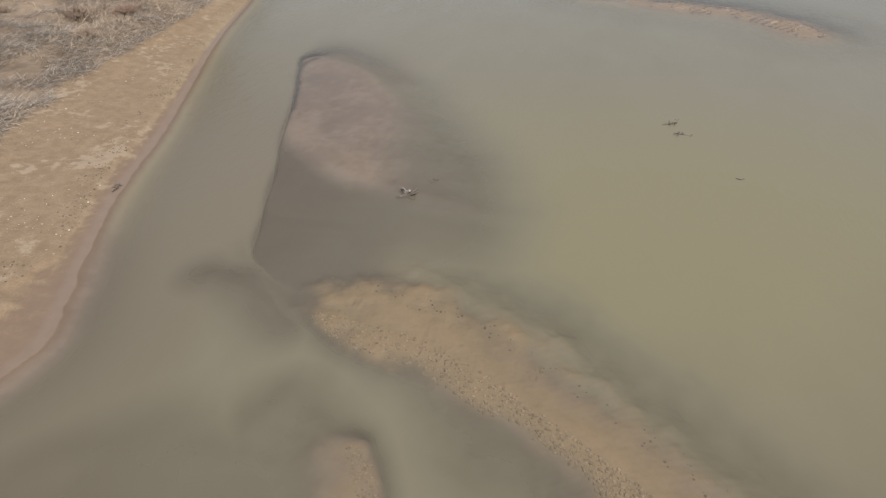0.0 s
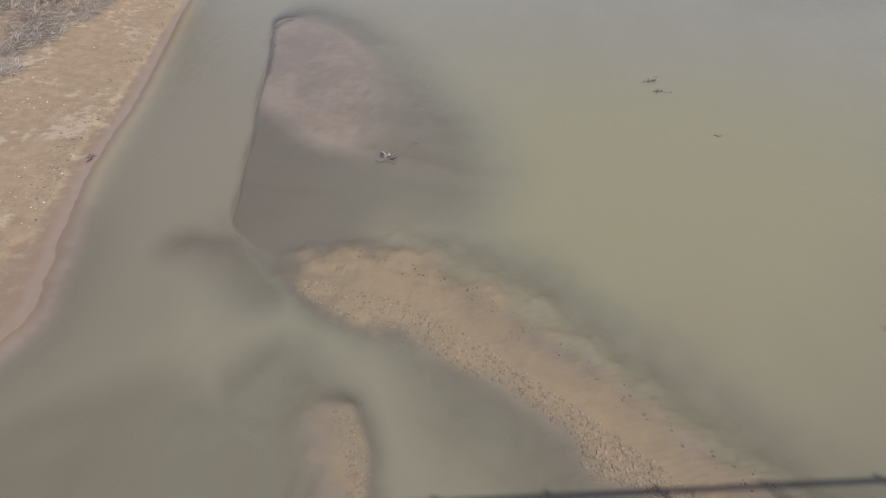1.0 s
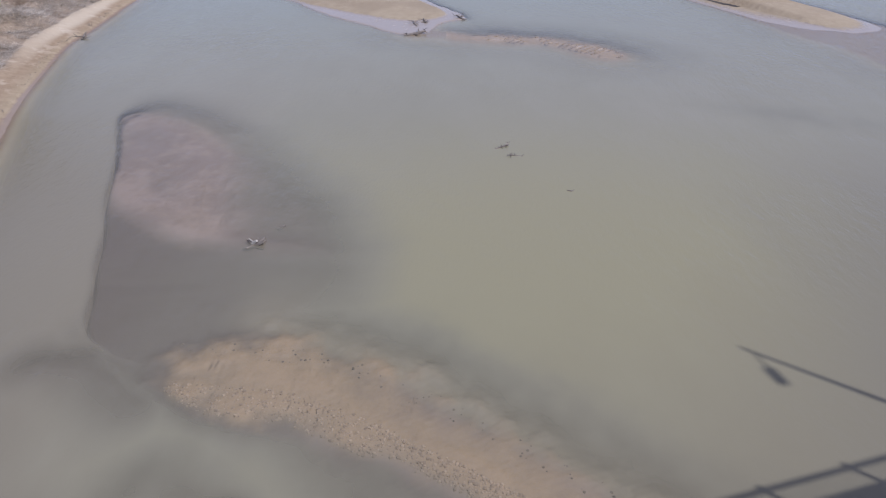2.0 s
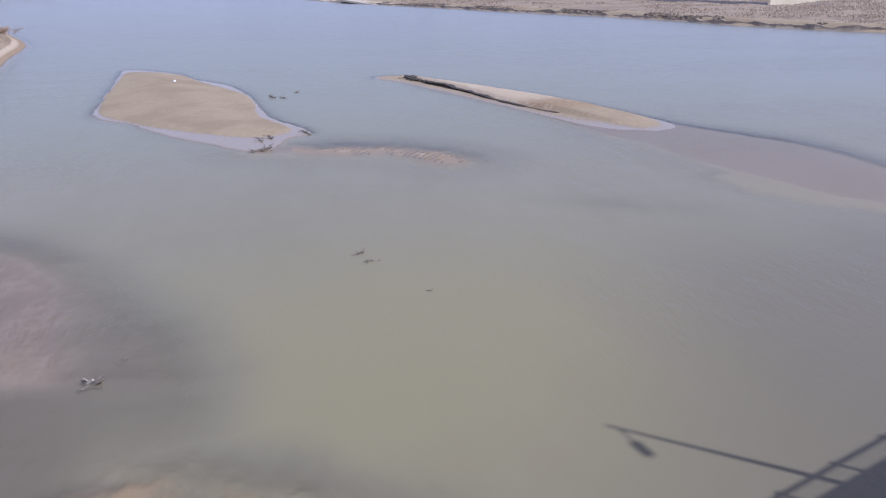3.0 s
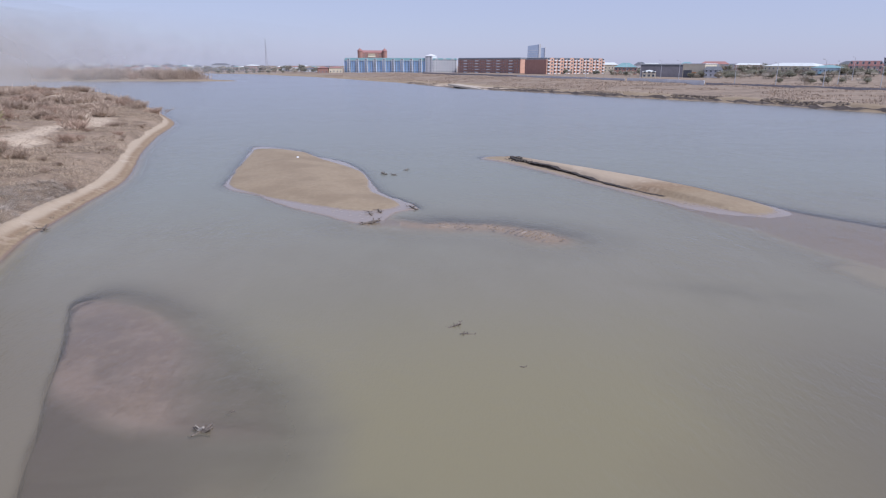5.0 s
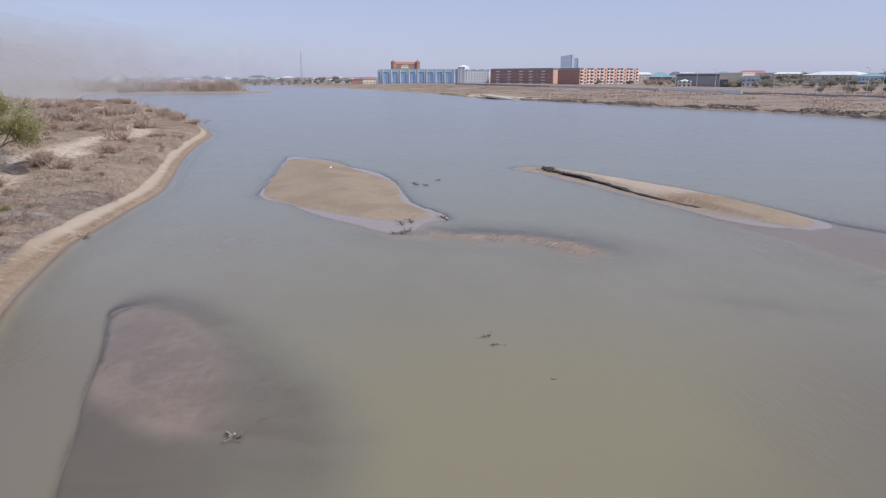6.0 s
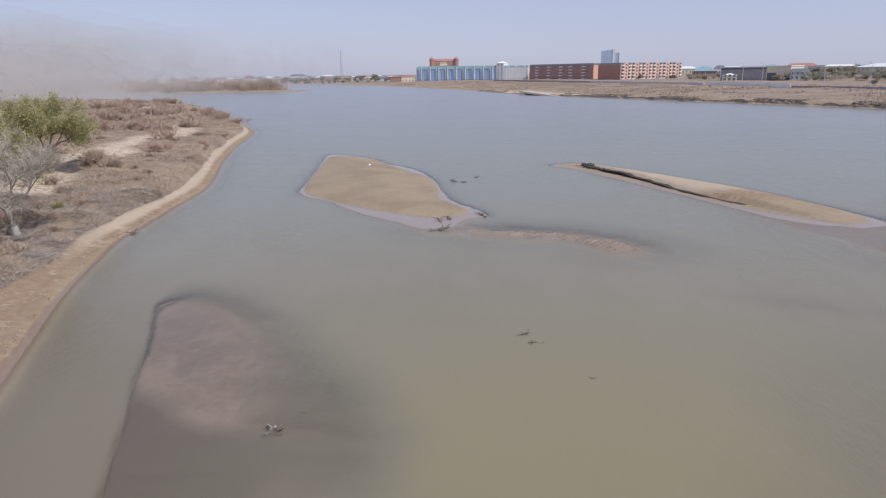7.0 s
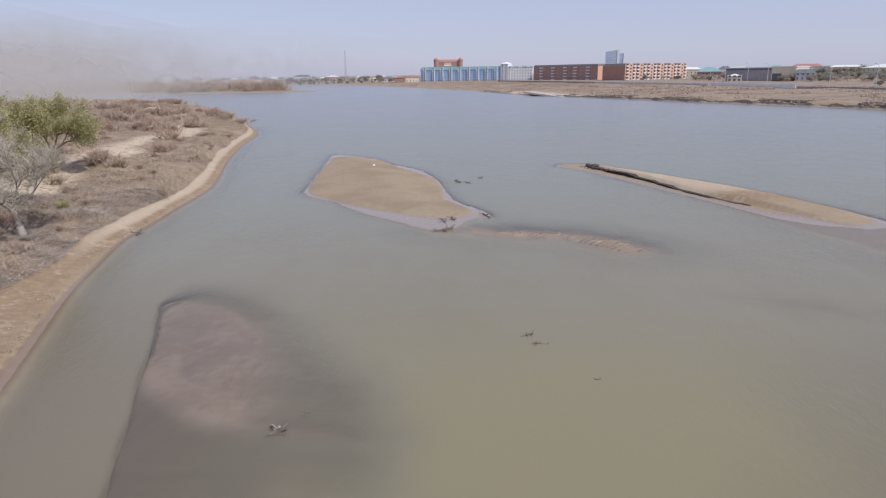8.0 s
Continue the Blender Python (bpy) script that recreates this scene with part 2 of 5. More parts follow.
DRIFT = surface("weathered_driftwood", (0.06, 0.05, 0.045), (0.24, 0.2, 0.165), 8, 0.9, 0.8, 0.02)
BLEACHED = surface("bleached_wood", (0.24, 0.215, 0.185), (0.43, 0.395, 0.35), 8, 0.85, 0.4)
# Dark clay taken to near-black: the scarp face's shade is in this colour.
CLOD = surface("dark_clay_with_shade", (0.02, 0.016, 0.014), (0.06, 0.048, 0.04), 5, 0.7, 0.8, 0.04)
PEBBLE = island_surface("river_clods_and_shells", [(0, (0.16, 0.12, 0.085)), (0.7, (0.33, 0.26, 0.19)), (1, (0.62, 0.57, 0.5))])
TAN_CLOD = island_surface("lumps_of_tan_sand", [(0, (0.26, 0.20, 0.145)), (0.6, (0.35, 0.275, 0.20)), (1, (0.43, 0.345, 0.255))])
RIPPLE_SAND = island_surface("wet_tan_sand", [(0, (0.19, 0.145, 0.105)), (0.6, (0.27, 0.21, 0.155)), (1, (0.35, 0.28, 0.21))])
BLUFF = surface("crumbling_brown_earth", (0.16, 0.13, 0.102), (0.34, 0.28, 0.22), 0.7, 0.95, 0.8, 0.1)
EARTH = island_surface("broken_dark_earth", [(0, (0.10, 0.08, 0.065)), (0.6, (0.17, 0.135, 0.105)), (1, (0.25, 0.20, 0.155))])
PALE_CLAY = surface("pale_dried_clay_and_concrete", (0.36, 0.31, 0.25), (0.52, 0.46, 0.385), 0.6, 0.9, 0.4)
CONCRETE = surface("weathered_concrete", (0.28, 0.27, 0.255), (0.43, 0.415, 0.39), 1.2, 0.9, 0.3)
ASPHALT = surface("worn_asphalt", (0.04, 0.04, 0.042), (0.075, 0.073, 0.07), 1.5, 0.95, 0.3)
STEEL = surface("painted_grey_steel", (0.22, 0.23, 0.24), (0.33, 0.34, 0.35), 3, 0.5, 0.1, 0.01, 0.3)
LENS = surface("milky_lamp_glass", (0.55, 0.55, 0.53), (0.7, 0.7, 0.68), 4, 0.3, 0.05)
BLUE = surface("light_blue_plaster", (0.30, 0.49, 0.76), (0.40, 0.59, 0.84), 0.25, 0.85, 0.2)
WHITE = surface("white_plaster", (0.62, 0.64, 0.66), (0.80, 0.81, 0.82), 0.25, 0.85, 0.2)
TEAL = surface("teal_metal_roofing", (0.16, 0.30, 0.32), (0.24, 0.40, 0.42), 0.3, 0.6, 0.2)
BRIGHT_TEAL = surface("bright_blue_metal_roofing", (0.15, 0.32, 0.41), (0.21, 0.39, 0.48), 0.3, 0.55, 0.2)
# Both brick colours are lightened to carry the distance haze.
BRICK = surface("red_brown_brickwork", (0.34, 0.19, 0.155), (0.43, 0.25, 0.205), 0.4, 0.9, 0.3)
ORANGE = surface("orange_brickwork", (0.62, 0.36, 0.26), (0.71, 0.45, 0.34), 0.4, 0.9, 0.3)
DARK_ROOF = surface("dark_grey_roofing", (0.09, 0.10, 0.115), (0.16, 0.17, 0.19), 0.4, 0.7, 0.2)
RED_ROOF = surface("red_tile_roofing", (0.31, 0.155, 0.14), (0.40, 0.21, 0.19), 0.4, 0.8, 0.3)
CREAM = surface("cream_plaster", (0.60, 0.54, 0.40), (0.74, 0.68, 0.54), 0.3, 0.85, 0.2)
GREY = surface("grey_cladding", (0.24, 0.235, 0.25), (0.36, 0.35, 0.37), 0.3, 0.7, 0.2)
PALE_GREY = surface("pale_grey_plaster", (0.46, 0.48, 0.52), (0.60, 0.62, 0.66), 0.3, 0.85, 0.2)
PINK = surface("pinkish_plaster", (0.46, 0.31, 0.27), (0.60, 0.42, 0.37), 0.3, 0.85, 0.2)
ORANGE_SIGN = surface("orange_cladding", (0.72, 0.25, 0.07), (0.85, 0.34, 0.11), 0.4, 0.6, 0.1)
ROYAL = surface("royal_blue_cladding", (0.10, 0.17, 0.42), (0.15, 0.24, 0.52), 0.4, 0.5, 0.1)
PALE_ROOF = surface("pale_metal_roofing", (0.58, 0.62, 0.60), (0.74, 0.78, 0.76), 0.3, 0.5, 0.1)
GLASS = surface("dark_window_glass", (0.035, 0.045, 0.06), (0.07, 0.09, 0.115), 0.6, 0.12, 0.05)
TOWER_GLASS = surface("blue_curtain_wall_glass", (0.32, 0.40, 0.54), (0.44, 0.52, 0.66), 0.2, 0.15, 0.05)

# ---- lay of the land ----


def lattice(ix, iy, seed):
    h = np.sin(ix * 127.1 + iy * 311.7 + seed * 74.7) * 43758.5453
    return h - np.floor(h)


def value_noise(x, y, seed=0):
    ix, iy = np.floor(x), np.floor(y)
    fx, fy = x - ix, y - iy
    fx, fy = fx * fx * (3 - 2 * fx), fy * fy * (3 - 2 * fy)
    a, b = lattice(ix, iy, seed), lattice(ix + 1, iy, seed)
    c, d = lattice(ix, iy + 1, seed), lattice(ix + 1, iy + 1, seed)
    return (a + (b - a) * fx) * (1 - fy) + (c + (d - c) * fx) * fy - 0.5


def fbm(x, y, size, octaves=4, seed=0):
    total, gain = 0, 1.0
    for k in range(octaves):
        total = total + gain * value_noise(x / size * 2 ** k + 17.3 * k, y / size * 2 ** k - 9.1 * k, seed + k)
        gain *= 0.5
    return total


def smooth(points, closed=True, steps=5):
    """A Catmull-Rom line through the points."""
    p = np.array(points, float)
    n = len(p)
    out = []
    for k in range(n if closed else n - 1):
        a, b, c, d = (p[(k + j) % n] if closed else p[min(max(k + j, 0), n - 1)] for j in (-1, 0, 1, 2))
        for f in np.arange(steps) / steps:
            size = np.hypot(*(c - b))
            m, n_ = (size * v / max(np.hypot(*v), 1e-9) for v in (c - a, d - b))
            out.append((2 * f ** 3 - 3 * f ** 2 + 1) * b + (f ** 3 - 2 * f ** 2 + f) * m + (3 * f ** 2 - 2 * f ** 3) * c + (f ** 3 - f ** 2) * n_)
    if not closed:
        out.append(p[-1])
    return np.array(out)


def reach_near(x, y, line, closed):
    a = line if closed else line[:-1]
    u = np.roll(line, -1, axis=0) - line if closed else line[1:] - line[:-1]
    best = np.full(x.shape, 1e18)
    inside = np.zeros(x.shape, bool)
    for (ax, ay), (ux, uy) in zip(a, u):
        f = np.clip(((x - ax) * ux + (y - ay) * uy) / (ux * ux + uy * uy + 1e-12), 0, 1)
        best = np.minimum(best, (x - ax - f * ux) ** 2 + (y - ay - f * uy) ** 2)
        if closed:
            inside ^= ((ay > y) != (ay + uy > y)) & (x < ux * (y - ay) / (uy + 1e-30) + ax)
    best = np.sqrt(best)
    return np.where(inside, best, -best) if closed else best


def reach_few(x, y, line, closed):
    a = line if closed else line[:-1]
    u = np.roll(line, -1, axis=0) - line if closed else line[1:] - line[:-1]
    dx, dy = x.ravel()[:, None] - a[:, 0], y.ravel()[:, None] - a[:, 1]
    f = np.clip((dx * u[:, 0] + dy * u[:, 1]) / ((u ** 2).sum(1) + 1e-12), 0, 1)
    best = np.sqrt(((dx - f * u[:, 0]) ** 2 + (dy - f * u[:, 1]) ** 2).min(1)).reshape(x.shape)
    if not closed:
        return best
    cross = ((dy < 0) != (dy < u[:, 1])) & (dx < u[:, 0] * dy / (u[:, 1] + 1e-30))
    return np.where((cross.sum(1) % 2 == 1).reshape(x.shape), best, -best)


def reach(x, y, line, closed=True):
    """Distance to a line, up to 45 m; for a closed one positive inside and negative outside."""
    lo, hi = line.min(axis=0) - 45, line.max(axis=0) + 45
    near = (x > lo[0]) & (x < hi[0]) & (y > lo[1]) & (y < hi[1])
    out = np.full(x.shape, -45.0 if closed else 45.0)
    if near.any():
        out[near] = (reach_few if x.size < 50 else reach_near)(x[near], y[near], line, closed)
    return out


def side(x, y, line):
    """Positive to the right of an open line, seen along it."""
    best, sign = np.full(x.shape, 1e18), np.zeros(x.shape)
    for (ax, ay), (bx, by) in zip(line[:-1], line[1:]):
        ux, uy = bx - ax, by - ay
        f = np.clip(((x - ax) * ux + (y - ay) * uy) / (ux * ux + uy * uy), 0, 1)
        d = (x - ax - f * ux) ** 2 + (y - ay - f * uy) ** 2
        s = (x - ax) * uy - (y - ay) * ux
        sign = np.where(d < best, s, sign)
        best = np.minimum(best, d)
    return np.sqrt(best) * np.sign(sign)


NEAR_BANK = smooth([(-20, -200), (-17, -5), (-14.4, 6), (-13.4, 9.8), (-14.1, 12.1), (-15, 14.3), (-16.2, 17.5), (-17.6, 22.8), (-19.3, 28),
                    (-21.5, 34.7), (-23.1, 41.2), (-24.4, 47.5), (-24.5, 51), (-25.0, 58.6), (-25.8, 71), (-31.4, 94), (-35.7, 115.6),
                    (-39.6, 139.8), (-47, 160), (-68, 208), (-110, 284), (-170, 335), (-260, 330), (-420, 300), (-3000, 250), (-3000, -200)])
FAR_SPIT = smooth([(-93, 505), (-120, 494), (-160, 488), (-220, 482), (-350, 450), (-600, 430), (-4400, 400), (-4400, 4400), (-900, 4400),
                   (-300, 1000), (-236, 850), (-168, 640), (-137, 560), (-111, 520)])
FAR_BANK = smooth([(-520, 4400), (-330, 1300), (-221, 938), (-149, 867), (-78, 733), (-21, 600), (-4, 546), (27, 450), (48, 368), (66, 331),
                   (84, 295), (98, 259), (114, 237), (126, 214), (139, 170), (155, 140), (166, 121), (185, 80), (200, 30), (215, -300),
                   (4400, -300), (4400, 4400)])
ISLAND = smooth([(-14.3, 65.7), (-15.0, 71), (-15.7, 79.3), (-16.7, 94.8), (-16.6, 100), (-13, 98), (-9.8, 94.8), (-7.2, 89), (-3.1, 83.2),
                 (-0.6, 74.6), (0.7, 66.3), (1.3, 61.6), (4.2, 54.6), (2.3, 52.5), (0.1, 48.9), (-2.9, 51.3), (-7.2, 56), (-9.9, 60.3)])
ISLAND_CREST = smooth([(-14.2, 67.6), (-15.9, 92), (-15.2, 96.8), (-9.2, 92.6), (-6.2, 85.6), (-1.4, 75.9), (-0.1, 69.8), (0.2, 62.5),
                       (2.6, 55.6), (-0.1, 53.6), (-4.2, 56), (-7.5, 58.7), (-10.7, 62.1)])
SAND_SPIT = smooth([(15.2, 85.2), (19.3, 86.2), (23.9, 80), (26.9, 75), (30, 69.4), (33.1, 63), (35.0, 56.8), (36.6, 50), (39.2, 45),
                    (41.4, 41.2), (42.1, 36.4), (41.9, 32.2), (42.4, 27), (38.5, 25.5), (34, 28.9), (32.4, 33.2), (31.1, 37), (30.3, 41),
                    (29.8, 44.2), (28.4, 47.8), (27.6, 51.6), (26.1, 56.8), (23.7, 63.8), (20.4, 73), (17.6, 80.0)])
SPIT_SCARP = smooth([(18.4, 87), (18.9, 83.7), (20.0, 79.6), (22.0, 74.2), (23.7, 68.7), (25.8, 61.5), (28.1, 56.9), (30.6, 52)], False)
DROWNED_BAR = smooth([(-15.3, 33.5), (-15.1, 31.0), (-14.1, 28.3), (-13.3, 25.7), (-12.7, 23.4), (-11.8, 21.0), (-11.2, 18.8), (-10.6, 17.0), (-10.2, 15.6), (-9.4, 14.3), (-8.0, 13.6),
                      (-5, 14.4), (-3.6, 16.6), (-3.4, 18.4), (-3.8, 20.3), (-4.7, 22.4), (-6.3, 25.3), (-8.3, 28.1), (-10.7, 30.8), (-13.1, 32.9)])
BAR_SCARP = smooth([(-14.6, 33.3), (-15.0, 32.4), (-14.9, 31.2), (-14.2, 29.3), (-13.5, 27.2), (-13.1, 25.7), (-12.6, 23.8)], False)
BAR_LOBE = smooth([(-14.2, 26.6), (-13.0, 25.4), (-11.6, 23.7), (-10.5, 22.7), (-9.1, 21.5), (-6.9, 20.3), (-4.0, 19.6), (-1.0, 19.5)], False)
BAR_RIDGE = smooth([(-14.6, 32.5), (-12.2, 31.6), (-10.2, 29.6), (-9.3, 27.8), (-9.2, 26.0), (-8.7, 23.9), (-8.4, 22.0)], False)
RIPPLE_BAR = smooth([(-8.3, 13.6), (-7.4, 13.3), (-5.2, 13.0), (-3.3, 12.6), (-1.4, 11.7), (0.0, 10.8), (1.0, 10.1), (2.0, 9.3), (3.6, 8.0), (6.0, 6.0), (9, 3.4)], False)
RIPPLE_SHAPE = smooth([(-8.7, 14.2), (-8.1, 13.3), (-6.8, 12.2), (-5.5, 11.6), (-4.2, 11.2), (-2.9, 10.7), (-1.7, 10.2), (-0.1, 9.4), (1.3, 8.5), (3, 7.2), (5, 5.4), (8, 2.6),
                       (10, 4.4), (6, 7.7), (3.8, 9.3), (2.2, 10.6), (0.8, 11.7), (-0.2, 12.6), (-1.5, 13.6), (-3.0, 14.4), (-4.3, 15.2), (-6.2, 15.6), (-7.6, 15.2)])
DARK_LOBE = smooth([(-10.6, 13.9), (-9.6, 13.8), (-8.5, 13.2), (-7.4, 12.3)], False)
NEAR_BAR = smooth([(-4.1, 8.6), (-3.7, 8.0), (-3.4, 7.4), (-3.1, 6.2), (-2.8, 4.5)], False)
PALE_SHORE = smooth([(34, 436), (45, 365), (60, 312), (70, 316), (68, 345), (56, 392), (44, 425)])
RIPPLED_TAIL = smooth([(0.6, 49.6), (5, 47.9), (9.3, 46.9), (11.6, 45.2), (13, 43.2)], False)
SPIT_SHOAL = smooth([(31, 33), (36, 27), (41, 22), (48, 15)], False)
TRACK = smooth([(-40, 60), (-46, 78), (-47.5, 93), (-50, 109), (-50, 126), (-66, 159), (-84, 210), (-120, 250)], False)


def ease(v, a, b):
    f = np.clip((v - a) / (b - a), 0, 1)
    return f * f * (3 - 2 * f)


def land(x, y):
    """Height of the ground or the river bed, how much soil covers the sand, and the cart track."""
    big, mid, fine = fbm(x, y, 9, 4, 3), fbm(x, y, 2.2, 3, 8), fbm(x, y, 0.5, 2, 5)
    z = np.full(x.shape, -1.35) + 0.5 * fbm(x, y, 30, 3, 11)
    soil = np.zeros(x.shape)

    def raise_to(h):
        nonlocal z
        z = np.maximum(z, h)

    # shoals of the bed
    raise_to(-0.36 + 0.16 * mid - 1.0 * ease(np.hypot((x + 7.6) / 1.5, y - 5.8) + 0.9 * mid, 2.2, 5.0))
    s = reach(x, y, DROWNED_BAR) + 0.35 * mid * ease(x, -12, -7)
    east = ease(x + 0.62 * (y - 14), -4.5, -0.5)
    south = ease(side(x, y, BAR_LOBE) + 0.5 * mid, -0.1, 1.3)
    lobe, ridge = reach(x, y, BAR_LOBE, False), reach(x, y, BAR_RIDGE, False)
    beyond = ease(-side(x, y, BAR_RIDGE), 0.2, 5.0) * (1 - south)
    raise_to(np.minimum(-0.06, -1.3 + 1.17 * ease(s, -0.2 - 5.4 * east, 0.3 - 0.1 * east) + 0.04 * mid + 0.03 * big - 0.05 * south - 0.10 * ease(x + 0.3 * (y - 16), -7, -2)
             + (1 - south) * (0.055 * np.exp(-(lobe / 0.8) ** 2) + 0.06 * np.exp(-((ridge + 0.5 * mid) / 0.8) ** 2))
             + 0.035 * fbm(x * 0.5, y * 2.0, 0.8, 2, 16) * (beyond + 0.6 * south)))
    s = reach(x, y, RIPPLE_SHAPE)
    d = reach(x, y, RIPPLE_BAR, False)
    lee = ease(side(x, y, RIPPLE_BAR), -0.2, 0.4)
    wave = np.sin((x * 0.42 - y * 0.91 + 0.3 * mid) * 2 * math.pi / 0.2)
    fall = np.interp(s + 0.35 * mid, [-6, -3, -1.6, -0.5, 0, 0.6, 1.5], [-1.4, -1.05, -0.55, -0.22, -0.15, -0.10, -0.05])
    steep = np.interp(s + 0.3 * mid, [-3, -1.5, -0.6, 0, 0.4, 1.0], [-1.4, -1.1, -0.6, -0.17, -0.08, -0.05])
    shelf = np.interp(s + 0.3 * mid, [-4.5, -2.6, -1.7, -0.6, 0, 0.4, 1.0], [-1.4, -1.0, -0.5, -0.27, -0.16, -0.07, -0.05])
    steep = steep + (shelf - steep) * ease(x, -4.0, -2.2)
    raise_to(np.minimum(-0.05, fall + (steep - fall) * lee + 0.004 * wave + (0.05 - 0.035 * ease(x, -6, -3)) * mid + 0.03 * fbm(x, y, 0.9, 3, 19) + (0.08 * fine + 0.08 * mid) * ease(d + ease(-x, 3, 7), 0.5, 1.5)
             + 0.035 * fine * ease(x, -3, 3) - 0.05 * ease(x, 3.0, 7) - 0.11 * ease(-x + 0.6 * (y - 14) + 1.5 * mid, 3.6, 7.6)))
    raise_to(-0.24 - 1.1 * ease(reach(x, y, DARK_LOBE, False) + 0.6 * mid, -0.2, 2.8))
    d = reach(x, y, NEAR_BAR, False)
    veer = 0.15 + 0.9 * np.maximum(y - 7.8, 0)
    west = ease(-(x + 3.4 + 0.32 * (y - 7.4)) / veer, -1, 1)
    raise_to(-0.09 - (1.2 * (1 - west) * ease(d + 0.3 * mid, 0.1, 1.3) + west * 0.28 * ease(d + 0.5 * mid, 0.0, 2.6)) - 1.0 * ease(d, 2.6, 5) + 0.06 * fine + 0.03 * mid)
    d = reach(x, y, RIPPLED_TAIL, False)
    wave = np.sin((x * 0.55 - y * 0.84 + 0.6 * mid) * 2 * math.pi / 0.5)
    raise_to(-0.018 - 0.06 * ease(d + 0.8 * mid, 0.3, 1.6) - 0.5 * ease(d + 0.6 * mid, 0.8, 4.6) - 0.6 * ease(d, 4, 8) + 0.02 * wave * ease(x, 2, 7) + 0.05 * fine)
    raise_to(-0.10 - 1.25 * ease(reach(x, y, SPIT_SHOAL, False) + 1.2 * mid, 1.5, 7))
    raise_to(-0.52 - 0.8 * ease(np.hypot((x - 20) / 3.0, (y - 31 + 0.35 * (x - 20)) / 1.2) + 1.2 * mid, 0.2, 3.2))
    # the sand island and the long sand spit
    s = reach(x, y, ISLAND) + 0.35 * mid
    c = reach(x, y, ISLAND_CREST) + 0.15 * mid
    raise_to(np.interp(s, [-6, -1.6, -0.4, 0, 0.3, 2], [-1.5, -1.0, -0.4, 0, 0.012, 0.025]) + np.interp(c, [-0.25, 0.25, 1.4, 3, 5, 9], [0, 0.09, 0.17, 0.34, 0.50, 0.58]) + (0.03 * mid + 0.10 * big) * ease(c, 0, 3))
    s = reach(x, y, SAND_SPIT) + 0.22 * mid
    rise = -side(x, y, SPIT_SCARP) - 0.3 + 0.1 * mid
    low = ease(y, 45, 60)
    raise_to(np.interp(s, [-6, -1.6, -0.4, 0, 0.6, 4], [-1.5, -1.0, -0.4, 0, 0.05, 0.16]) * np.where(s > 0, 0.12 + 0.88 * low, low) - 0.04 * (1 - low) * ease(s, -1, 0.5) + (1 - low) * np.interp(s, [-10, -5, -1.6, -0.4, 0], [-1.5, -1.0, -0.35, -0.1, 0]) + 0.02 * big * (1 - low) * ease(s, -3, 1)
             + ease(rise, 0, 0.28) * np.minimum(0.48, np.maximum(s, 0) * 0.17) * ease(y, 47, 58))
    # the near bank: beach, matted reeds, rough meadow
    s = reach(x, y, NEAR_BANK)
    w = 1.0 - 0.64 * ease(y, 21, 40) + 1.9 * ease(13.8 - y, 0, 3.5)
    s = s + w * ((0.35 * mid + 0.3 * fine) * ease(s, -1, 2) + 0.5 * big * ease(s, 1, 5))
    e = np.where(s > 0, s / w, s)
    rough = ease(e, 4.5, 9)
    raise_to(np.interp(e, [-7, -2.5, -0.8, 0, 0.55, 0.8, 0.92, 4, 6, 9, 14, 30, 90], [-1.4, -0.75, -0.25, 0, 0.04, 0.06, 0.16, 0.42, 0.75, 1.25, 1.5, 1.75, 2.3])
             + rough * (0.55 * big + 0.30 * mid + 0.12 * fine) + 0.05 * mid * ease(e, 1, 3))
    soil = np.maximum(soil, ease(e + 1.5 * big, 4.9, 6.4))
    # the wooded spit upstream and the far bank
    s = reach(x, y, FAR_SPIT) + 5 * fbm(x, y, 40, 3, 21)
    raise_to(np.interp(s, [-30, 0, 4, 15, 40, 300], [-1.4, 0, 0.6, 1.2, 2.0, 3.0]))
    soil = np.maximum(soil, ease(s, 6, 16))
    s = reach(x, y, FAR_BANK) + 4.5 * fbm(x, y, 32, 4, 31)
    bluff = 0.35 + 0.65 * ease(250 - y, -160, 20)
    raise_to(np.interp(s, [-20, 0, 1.2, 2.8, 8, 60, 160, 320, 900], [-1.4, 0, 0.3, 1.6, 2.0, 3.0, 4.0, 5.0, 7.0]) * np.where((s > 0) & (s < 60), bluff + (1 - bluff) * ease(s, 6, 60), 1)
             + ease(s, 1, 8) * 0.7 * fbm(x, y, 12, 3, 41) + 3.0 * ease(s, 25, 120) * ease(x - 0.25 * y, 150, 215))
    soil = np.maximum(soil, 0.85 * ease(s, 3 + 20 * (1 - bluff), 9 + 36 * (1 - bluff)))
    track = (1 - ease(reach(x, y, TRACK, False) + 4.5 * big + 1.5 * mid, 1.2, 4.2)) * soil
    track = np.maximum(track, ease(reach(x, y, PALE_SHORE) + 5 * fbm(x, y, 14, 3, 37), -1, 3))
    return z, soil, track


def level(x, y):
    return float(land(np.array([float(x)]), np.array([float(y)]))[0][0])


def polar(step, growth, first):
    """Rings and spokes round the bridge, dense where the river lies."""
    radii = [first]
    while radii[-1] < 4300:
        radii.append(radii[-1] * (1 + growth * (1 if 4 < radii[-1] < 420 else 4 if radii[-1] > 4 else 60)))
    angles = np.concatenate([np.arange(26, 152, step), np.arange(152, 386, 3.0)])
    r, a = np.meshgrid(np.array(radii), np.radians(angles), indexing="ij")
    return r * np.cos(a), r * np.sin(a)


